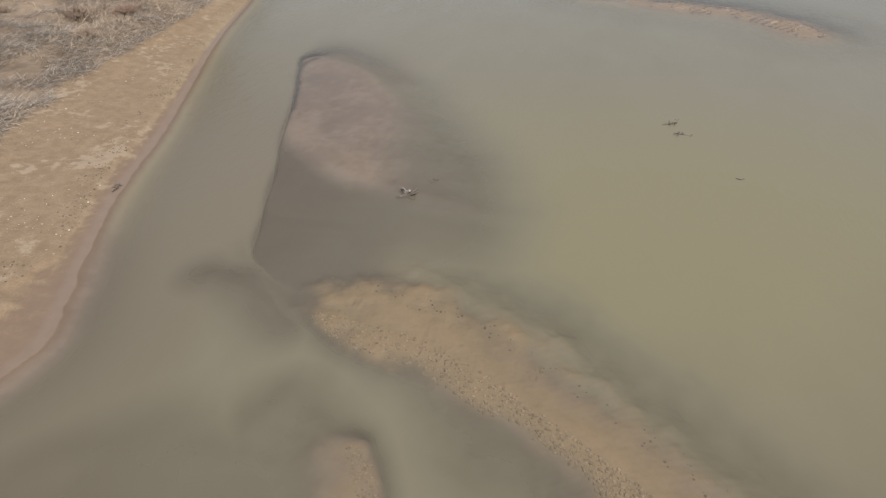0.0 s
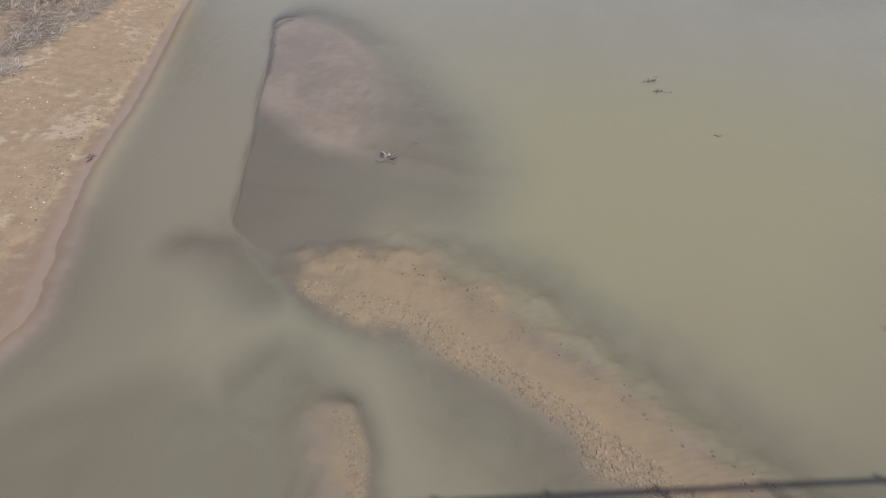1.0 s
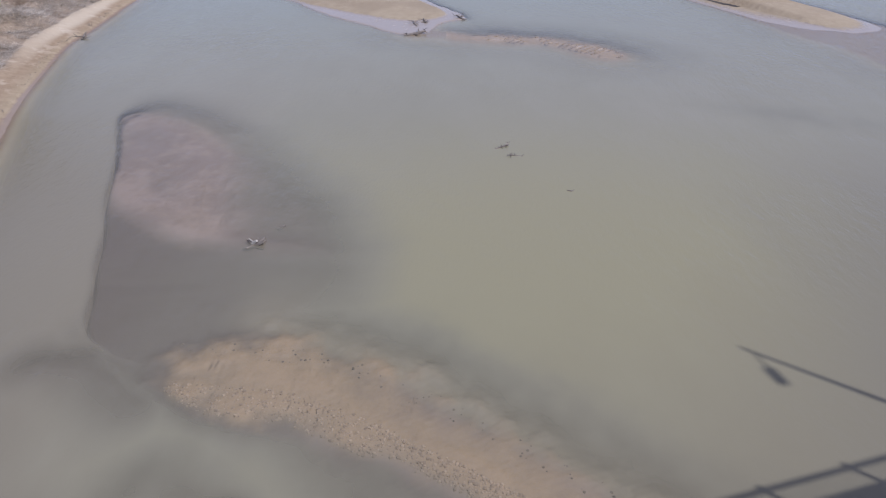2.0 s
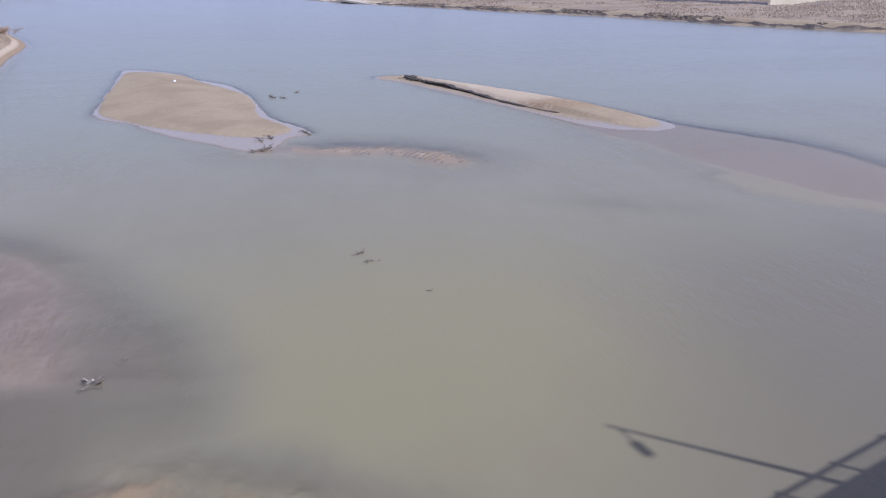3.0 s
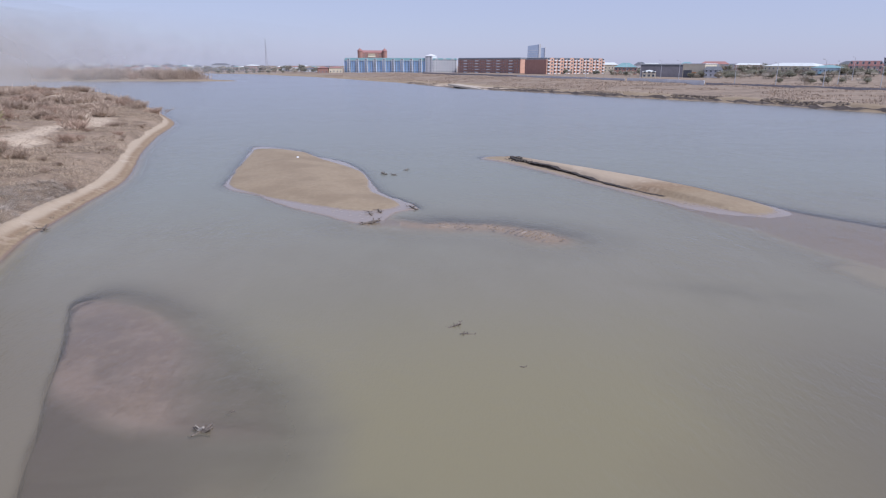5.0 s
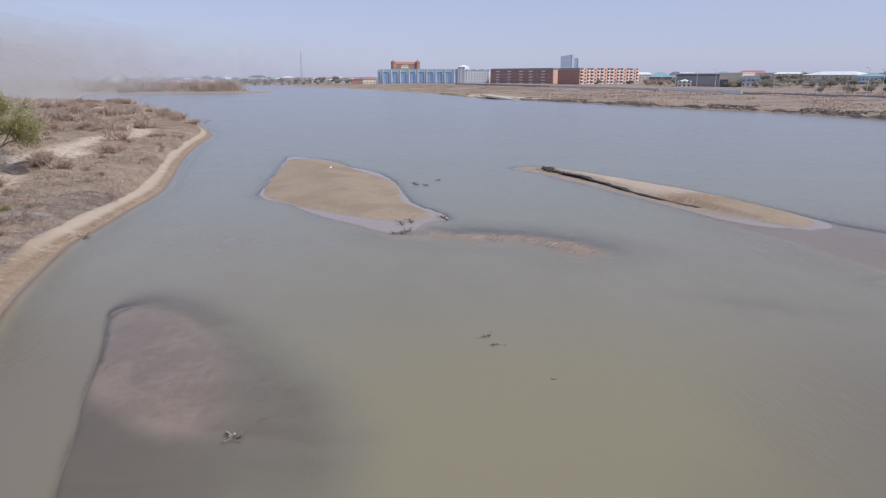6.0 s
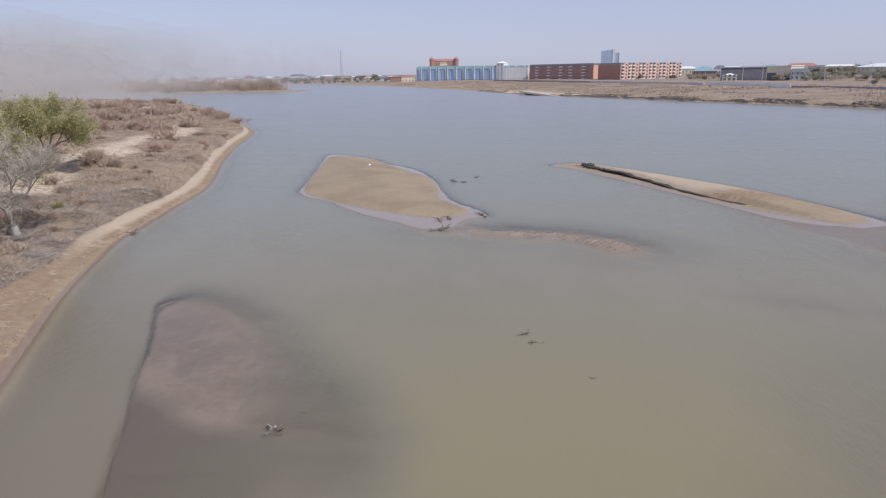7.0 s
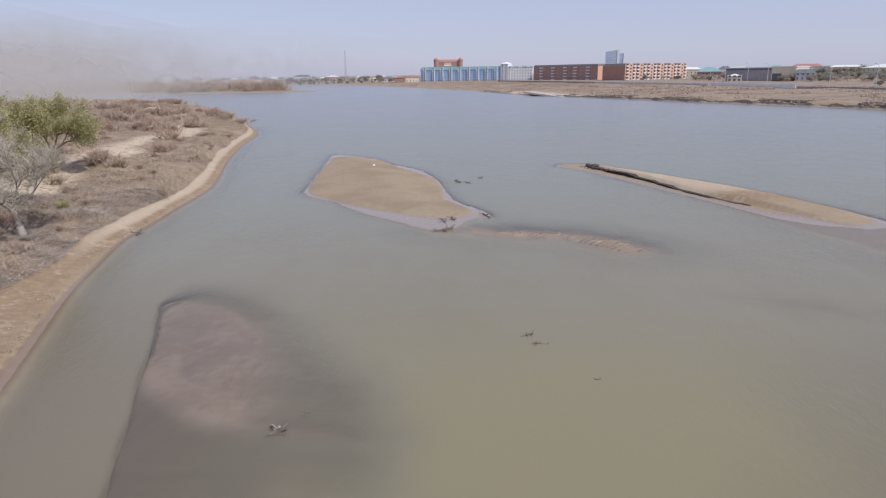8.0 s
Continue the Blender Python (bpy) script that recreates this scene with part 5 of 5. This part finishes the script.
h = Facade("hall", (300.6, 472.8), (317.2, 437.4), 20, 15.2, "long hall with a pale metal roof and a row of windows")
h.walls(CREAM, h.height - 2.4)
h.hip_roof(PALE_ROOF, 2.4, 0.8, 0.4)
h.windows("small", 2, 12, 1.8, 3.2)
h = Facade("hall", (291.9, 406.3), (308.1, 394.1), 16, 13.6, "grey hall with a shallow arched roof")
h.walls(PALE_GREY, h.height - 1.8)
h.hip_roof(TEAL, 1.8, 0.6, 0.5)
h.windows("small", 1, 9, 3.2, 3.0)
h.add("awning", BRIGHT_TEAL, (4, 15, -4, -0.004, 1.8, 3.2), taper=0.4, label="turquoise awning")
h = Facade("house", (320.8, 409.6), (336.1, 397.1), 14, 16.4, "pinkish three-storey house with red mansard roof", "house")
h.walls(PINK, h.height - 3.2)
h.add("roof", RED_ROOF, (-0.4, h.width + 0.4, -0.4, 14.4, h.eave + 0.004, h.height), taper=1.8, label="red mansard roof")
h.windows("tall", 3, 6, 1.2, 3.0)
h.add("porch", WHITE, (12, 17, -1.5, -0.004, 0, h.eave - 2), label="white glazed porch")
h = Facade("office_building", (452, 535), (471, 518), 14, 20, "grey flat office block with a roof turret behind houses")
h.walls(GREY)
h.flat_roof(GREY)
h.add("turret", GREY, (8.5, 12, 3, 7, h.eave + 0.61, h.eave + 4.0))
h.windows("band", 4, 6, 1.4, 3.2)
h = Facade("market_hall", (297, 312), (297.6, 266), 22, 15.4, "long market hall with bright turquoise roof on posts")
h.walls(PALE_GREY, h.height - 2.4)
h.hip_roof(BRIGHT_TEAL, 2.4, 1.8, 0.3, "bright turquoise metal roof")
h.add("gable", BRIGHT_TEAL, (27.4, 32.6, -2.1, 3, h.eave + 0.3, h.eave + 3.0), taper=1.2)
for k in range(12):
    h.add("post", WHITE, (0.6 + 4.0 * k, 0.85 + 4.0 * k, -1.6, -1.35, 0, h.eave))
h.windows("band", 1, 10, 2.0, 3.0)
h = Facade("office_building", (297.2, 265.5), (292.2, 243.3), 15, 14.8, "blue-grey two-storey building with white entrance frame")
h.walls(PALE_GREY, h.height - 0.8)
h.flat_roof(DARK_ROOF, 0.8)
h.windows("wide", 2, 8, 1.6, 3.2, 0, 15)
h.add("entrance_frame", WHITE, (16.5, 17.5, -0.8, -0.004, 0, h.eave), (21.5, 22.5, -0.8, -0.004, 0, h.eave), (17.5, 21.5, -0.8, -0.004, h.eave - 1.2, h.eave), label="white entrance frame")
h = Facade("storehouse", (262.2, 217.5), (264.4, 190), 14, 13.6, "low grey storehouse with a dark roof")
h.walls(GREY, h.height - 1.6)
h.hip_roof(DARK_ROOF, 1.6, 0.6, 0.3)
h.windows("wide", 1, 8, 2.0, 3.0)
h = Facade("filling_station", (258, 200), (266, 189), 9, 12.9, "pale filling station building with royal blue fascia")
h.walls(PALE_GREY, h.height - 1.4)
h.add("fascia", ROYAL, (-0.6, h.width + 0.6, -1.6, 9.4, h.eave + 0.004, h.height), label="royal blue fascia")
h.add("column", ROYAL, (5.0, 6.2, -1.4, -0.3, 0, h.eave), label="royal blue column")
# rows of houses behind, downstream and upstream
rows = random.Random(5)
WALLS = (CREAM, PALE_GREY, WHITE, PINK, GREY, BRICK)
ROOFS = (DARK_ROOF, RED_ROOF, PALE_ROOF, TEAL, DARK_ROOF, PALE_ROOF)
LOOKS = ("cream", "pale grey", "white", "pinkish", "grey", "red-brown")
CAPS = ("dark", "red", "pale metal", "teal", "dark", "pale metal")
for k in range(102):
    if k < 32:
        f = (k + rows.random() * 0.6) / 32
        a = math.radians(70 - 40 * f)
        d = 820 - 260 * f + rows.uniform(-60, 90)
        top = rows.uniform(13.5, 17.5)
    else:
        f = (k - 32 + rows.random() * 0.6) / 70
        a, d, top = math.radians(116 - 24 * f), 1180 + rows.uniform(-130, 120), rows.uniform(7.5, 11)
    x, y, w = d * math.cos(a), d * math.sin(a), rows.uniform(12, 30) if k < 32 else rows.uniform(6, 16)
    ax, ay = math.sin(a), -math.cos(a)
    m, c = k % 6, (k * 5 + 2) % 6
    h = Facade("house", (x - ax * w / 2, y - ay * w / 2), (x + ax * w / 2, y + ay * w / 2), 11, top, LOOKS[m] + " town house with a " + CAPS[c] + " roof", "house", group="houses of the town")
    h.walls(WALLS[m], h.height * 0.76)
    h.hip_roof(ROOFS[c], h.height * 0.24, 0.4, 0.4)
    h.windows("tall", max(1, int(h.eave // 3.3)), max(3, int(w // 4)), 1.2, 3.1)
# long walls and road along the bank
h = Facade("boundary_wall", (206, 232), (288, 238), 0.4, 6.4, "long pale concrete wall rising along the road", "wall")
for k in range(24):
    h.add("panel", CREAM, (k * h.width / 24 + 0.05, (k + 1) * h.width / 24 - 0.05, 0, 0.35, 0, 0.72 * h.height + 0.03 * (k % 3)))
h = Facade("boundary_wall", (159.2, 389), (170.8, 317.2), 0.4, 5.3, "white parapet along the embankment road", "wall")
for k in range(18):
    h.add("panel", WHITE, (k * h.width / 18 + 0.05, (k + 1) * h.width / 18 - 0.05, 0, 0.3, 0, h.height))
h = Facade("boundary_wall", (60, 700), (159, 392), 0.4, 4.9, "low grey fence below the apartment blocks", "wall")
for k in range(60):
    h.add("panel", GREY if k < 36 else PALE_GREY, (k * h.width / 60 + 0.1, (k + 1) * h.width / 60 - 0.1, 0, 0.3, 0, h.height - 0.15 * (k % 2)))
h = Facade("boundary_wall", (171, 316), (206, 233), 0.4, 5.3, "dark fence along the embankment road", "wall")
for k in range(26):
    h.add("panel", GREY, (k * h.width / 26 + 0.06, (k + 1) * h.width / 26 - 0.06, 0, 0.25, 0, 0.62 * h.height - 0.1 * (k % 2)))


def build_light_pole(x, y, tall):
    root = anchor("light_pole", pose(x, y, level(x, y) - 0.2))
    tagged(root, "slim pale street light pole beside the embankment road", "street lamp", "light poles of the far bank")
    v, f = [], []
    tube(v, f, (0, 0, 0), (0, 0, tall), 0.17, 0.09, 8)
    piece("pole", mesh_of("pole", v, f, [PALE_GREY]), root)
    v, f = [], []
    tube(v, f, (0, 0, tall - 0.1), (-1.6, -0.6, tall + 0.4), 0.07, 0.05, 6)
    piece("arm", mesh_of("arm", v, f, [PALE_GREY]), root)
    piece("lamp_head", box_mesh("lamp_head", GREY, (-2.3, -1.5, -0.95, -0.5, tall + 0.35, tall + 0.52)), root)
    return root


for k, (x, y) in enumerate([(150, 440), (169.5, 394), (178, 360), (185.2, 314), (193, 292), (201, 270), (212, 250), (224.6, 226), (236, 243), (251, 245), (267, 246), (276, 262), (258, 210), (246, 196),
                            (211.5, 455.7), (222, 545), (231, 300), (262, 330), (238, 205)]):
    build_light_pole(x, y, 9.5 + 1.2 * (k % 3))
mast = anchor("radio_mast", pose(-178, 1240, 4))
tagged(mast, "thin lattice radio mast far behind the town", "mast")
for k in range(3):
    v, f = [], []
    a = 2.094 * k
    tube(v, f, (2.2 * math.cos(a), 2.2 * math.sin(a), 0), (0.3 * math.cos(a), 0.3 * math.sin(a), 52), 0.28, 0.18, 5)
    piece("leg", mesh_of("leg", v, f, [GREY]), mast)
for k in range(10):
    r = 2.2 - 0.19 * k
    piece("brace", box_mesh("brace", GREY, (-r, r, -0.1, 0.1, 5 * k + 2, 5 * k + 2.25)), mast)


# far trees: trunk and a loose crown of small clumps
def far_tree(seed, bare):
    rng = random.Random(seed)
    root = anchor("tree", pose(0, 0, -50))
    tagged(root, "leafless brown town tree" if bare else "town tree with a thin grey-green crown", "tree", "trees of the town")
    v, f, tips = [], [], []
    tube(v, f, (0, 0, 0), (0.1, 0, 1.5), 0.2, 0.14, 6, False)
    piece("trunk", mesh_of("trunk", v, f, [BARK]), root)
    v, f = [], []
    for k in range(4):
        a = 1.57 * k + rng.uniform(-0.5, 0.5)
        grow(rng, v, f, tips, Vector((0.1, 0, 1.3)), Vector((0.6 * math.cos(a), 0.6 * math.sin(a), 1)).normalized(), 1.9, 0.1, 2, 0.45, 4)
    piece("bough", mesh_of("bough", v, f, [TWIG_GREY]), root)
    v, f = [], []
    for p, e in tips:
        for _ in range(8 if bare else 14):
            o = e + Vector((rng.gauss(0, 0.8), rng.gauss(0, 0.8), rng.gauss(-0.2, 0.7)))
            u = Vector((rng.gauss(0, 1), rng.gauss(0, 1), rng.gauss(0, 1))).normalized() * rng.uniform(0.3, 0.6)
            w = u.orthogonal().normalized() * rng.uniform(0.06, 0.12 if bare else 0.3)
            k = len(v)
            v += [tuple(o - u - w), tuple(o + u - w), tuple(o + u + w), tuple(o - u + w)]
            f.append((k, k + 1, k + 2, k + 3))
    piece("crown", mesh_of("crown", v, f, [TWIG_GREY if bare else LEAF_FAR]), root)
    return root


FAR_TREES = [far_tree(700 + k, k % 2 == 1) for k in range(4)]
rng = random.Random(31)
spots = []
GROVES = [(-330, 1090, -70, 880, 70, 0.8, 1.7), (-62, 840, -30, 810, 6, 0.8, 1.2), (247, 640, 262, 560, 9, 1.0, 1.6), (206, 500, 220, 560, 6, 0.8, 1.2), (258, 470, 300, 470, 12, 1.0, 1.5), (262, 450, 296, 420, 9, 0.7, 1.2), (336, 440, 420, 500, 12, 1.2, 1.8), (310, 392, 322, 420, 5, 0.9, 1.3), (300, 330, 340, 395, 14, 1.0, 1.5)]
GROVES_BEHIND = [(296, 318, 303, 352, 6, 0.8, 1.1), (286, 268, 290, 314, 7, 0.7, 1.0), (270, 240, 284, 252, 5, 0.7, 1.0), (262, 195, 266, 182, 3, 0.9, 1.2), (360, 470, 480, 600, 18, 1.2, 1.8), (250, 560, 420, 640, 26, 1.2, 1.8), (-700, 1150, -330, 1140, 34, 1.0, 2.0), (280, 660, 560, 430, 60, 1.2, 1.9), (240, 560, 330, 420, 34, 0.9, 1.4), (300, 400, 380, 250, 34, 0.9, 1.4), (-320, 1000, -60, 830, 44, 0.6, 1.1), (266, 560, 330, 500, 12, 1.0, 1.5), (222, 330, 300, 258, 30, 0.8, 1.2), (240, 470, 300, 335, 44, 0.8, 1.3), (190, 640, 240, 510, 16, 0.8, 1.2), (255, 250, 275, 190, 12, 0.8, 1.1)]
for x0, y0, x1, y1, n, lo, hi in GROVES + GROVES_BEHIND:
    for k in range(n):
        f = (k + rng.random()) / n
        spots.append((x0 + (x1 - x0) * f + rng.gauss(0, 4), y0 + (y1 - y0) * f + rng.gauss(0, 4), rng.uniform(lo, hi)))
lone = sum(g[4] for g in GROVES)
woods = []
for k, (x, y, s) in enumerate(spots):
    m = pose(x, y, level(x, y) - 0.2, 0, 0, rng.uniform(0, 360))
    s *= 0.62 if x > 0 else 0.8
    tall = s * rng.uniform(0.8, 1.1)
    if k < lone:
        copy_thing(FAR_TREES[k % 4], m).scale = (s * 1.15, s * 1.15, tall)
    else:
        woods += [(o.data, m @ Matrix.Diagonal((s * 1.15, s * 1.15, tall, 1))) for o in FAR_TREES[k % 4].children]
joined("far_woods", woods, "thin belts of grey-green and leafless trees behind the town", "woods")
for ob in FAR_TREES:
    for o in list(ob.children_recursive) + [ob]:
        bpy.data.objects.remove(o)

# thickets upstream and scrub on the far bank
rng = np.random.default_rng(201)
n = 60000
x, y = rng.uniform(-560, -116, n), rng.uniform(486, 600, n)
z, soil, _ = land(x, y)
inside = reach(x, y, FAR_SPIT)
keep = (inside > 9 + 14 * fbm(x, y, 25, 3, 91)) & (inside < 70) & (fbm(x, y, 9, 3, 94) > -0.12)
blades("thicket", rng, x[keep], y[keep], z[keep] - 0.3, (2.0, 8.0), (0.03, 0.08), (0.5, 1.5), TWIG, "leafless brown thicket on the spit upstream", "thicket", 0.55 + 1.3 * np.clip(fbm(x, y, 22, 3, 96)[keep] + 0.35, 0, 1))
n = 420000
x, y = rng.uniform(-60, 240, n), rng.uniform(110, 700, n)
z, soil, _ = land(x, y)
inside = reach(x, y, FAR_BANK)
keep = (inside > 5) & (inside < 130) & (fbm(x, y, 16, 3, 92) > -0.05)
blades("bank_scrub", rng, x[keep], y[keep], z[keep] - 0.1, (0.2, 1.1), (0.04, 0.12), (0.2, 1.3), TWIG, "dry brown scrub on the far bank", "scrub")
rng2, x, y, z, soil, track = scatter(9000, -190, -45, 150, 345, 203)
keep = (z > 0.9) & (fbm(x, y, 14, 3, 93) > 0.0)
blades("bank_thicket", rng2, x[keep], y[keep], z[keep] - 0.1, (0.6, 2.6), (0.04, 0.10), (0.7, 1.5), TWIG, "leafless brown scrub on the point of the near bank", "scrub")
planter = random.Random(77)
copse = []
for k in range(230):
    x, y = planter.uniform(-430, -128), planter.uniform(492, 560)
    inside = float(reach(np.array([x]), np.array([y]), FAR_SPIT)[0])
    if inside > 9:
        h = planter.uniform(6.0, 10.0) + 1.5 * float(fbm(np.array(x), np.array(y), 40, 2, 97))
        copse.append((SHRUBS[k % 4], pose(x, y, level(x, y) - 0.1, 0, 0, (k * 77) % 360) @ Matrix.Diagonal((h * 0.9, h * 0.9, h, 1))))
joined("copse", copse, "tall leafless reddish-brown bushes on the spit upstream", "bushes")
# the low dark bluff of the far shore
line = smooth([(27, 450), (48, 368), (66, 331), (84, 295), (98, 259), (114, 237), (126, 214), (139, 170), (155, 140), (166, 121), (185, 80)], False, 30)
t = np.gradient(line, axis=0)
nrm = np.stack([-t[:, 1], t[:, 0]], 1) / np.hypot(t[:, 0], t[:, 1])[:, None]
nrm *= np.sign(nrm[:, :1])
wob = fbm(line[:, 0], line[:, 1], 32, 4, 31)
foot = line + nrm * (0.8 - 4.5 * wob + 1.6 * fbm(line[:, 0], line[:, 1], 4, 3, 98))[:, None]
tall = (0.5 + 0.95 * ease(300 - line[:, 1], -120, 60)) * np.clip(0.6 + 0.8 * fbm(line[:, 0], line[:, 1], 3.2, 3, 99) + 0.4 * fbm(line[:, 0], line[:, 1], 40, 2, 90), 0.3, 1.0)
v, f = [], []
for k in range(len(line)):
    for off, hh in ((-0.5, -0.2), (-0.1, 0.45), (0.05, 1.0), (2.2, 1.0), (2.4, -0.2)):
        v.append((foot[k, 0] + nrm[k, 0] * off, foot[k, 1] + nrm[k, 1] * off, 0.1 + tall[k] * hh))
for k in range(len(line) - 1):
    for j in range(4):
        f.append((5 * k + j, 5 * k + 1 + j, 5 * k + 6 + j, 5 * k + 5 + j))
bluff_ob = new("bluff", mesh_of("bluff", v, f, [BLUFF]))
tagged(bluff_ob, "low crumbling dark earth bluff along the far waterline", "bluff", kind="structure")
# broken blocks and clods along the far shore's low bluff
n = 8000
s = smooth([(27, 450), (48, 368), (66, 331), (84, 295), (98, 259), (114, 237), (126, 214), (139, 170), (155, 140), (166, 121)], False, 40)
at = s[rng.integers(0, len(s), n)]
x, y = at[:, 0] + rng.normal(3.2, 1.3, n), at[:, 1] + rng.normal(1.2, 1.3, n)
z = land(x, y)[0]
keep = (z > 0.2) & (z < 2.2) & (fbm(x, y, 18, 3, 95) > -0.1)
lumps("bluff_clods", rng, x[keep], y[keep], z[keep], (0.15, 0.7), EARTH, "dark broken earth along the far bank's low bluff", "clods")
v, f = [], []
box(v, f, -22, 22, -4.0, 4.0, -0.5, 0.35, 0.3)
ramp_slab = piece("boat_ramp", mesh_of("boat_ramp", v, f, [PALE_CLAY]), None, pose(60, 345, 0.3, 0, 4, -58))
tagged(ramp_slab, "pale concrete boat ramp at the far waterline", "boat ramp")


# ---- dust blown over the near bank upstream ----
def veil_material(name, thick, tone):
    m, t, p = start(name)
    geo = t.nodes.new("ShaderNodeTexCoord")
    uv = geo.outputs["Generated"]
    sep = t.nodes.new("ShaderNodeSeparateXYZ")
    t.links.new(uv, sep.inputs[0])
    fade = calc(t, "MULTIPLY", mapped(t, sep.outputs[0], 0.0, 0.35), mapped(t, sep.outputs[0], 1.0, 0.45))
    fade = calc(t, "MULTIPLY", fade, mapped(t, sep.outputs[2], 1.0, 0.12))
    puff = mapped(t, noise_tex(t, 0.025, 4, 0.5), 0.25, 0.75, 0.35, 1.0)
    alpha = calc(t, "MULTIPLY", calc(t, "MULTIPLY", fade, puff), thick)
    df = node(t, "BsdfDiffuse", Color=tone)
    tl = node(t, "BsdfTranslucent", Color=tone)
    lit = node(t, "MixShader", Fac=0.5)
    t.links.new(df.outputs[0], lit.inputs[1])
    t.links.new(tl.outputs[0], lit.inputs[2])
    clear = t.nodes.new("ShaderNodeBsdfTransparent")
    mx = node(t, "MixShader")
    t.links.new(alpha, mx.inputs[0])
    t.links.new(clear.outputs[0], mx.inputs[1])
    t.links.new(lit.outputs[0], mx.inputs[2])
    t.links.new(mx.outputs[0], t.nodes["Material Output"].inputs[0])
    return m


def build_veils(name, place, label, category, veils, material):
    root = anchor(name, pose(*place))
    tagged(root, label, category, kind="stuff")
    for k, (x, y, half, tall, slant) in enumerate(veils):
        v, f = [], []
        cols, rows = 24, 10
        for i in range(cols + 1):
            for j in range(rows + 1):
                u, w = 2 * i / cols - 1, j / rows
                v.append((x + u * half * 0.86, y + u * half * slant + 14 * math.sin(2.2 * u + k) + 9 * w * math.sin(3 * u + 2 * k), 0.5 + w * tall * (1 + 0.2 * math.sin(4 * u + k))))
        for i in range(cols):
            for j in range(rows):
                a = i * (rows + 1) + j
                f.append((a, a + rows + 1, a + rows + 2, a + 1))
        piece("veil", mesh_of("veil", v, f, [material], shade=True), root)


DUST = veil_material("drifting_dust", 0.8, (0.60, 0.572, 0.552, 1))
build_veils("dust_cloud", (-190, 270, 0), "pale brown dust cloud drifting over the dry bank", "dust",
            [(10, 10, 90, 34, 0.5), (-20, 45, 120, 42, 0.5), (-40, 90, 150, 50, 0.5), (-60, 135, 170, 52, 0.5)], DUST)
# Sheets added in front of the upstream town to imitate aerial haze.
HAZE = veil_material("aerial_haze_veil", 0.5, (0.62, 0.62, 0.66, 1))
build_veils("dust_haze", (-330, 760, 0), "pale sheets added to imitate aerial haze before the town upstream", "haze", [(0, 0, 420, 60, 0.12), (-60, 120, 480, 70, 0.1)], HAZE)
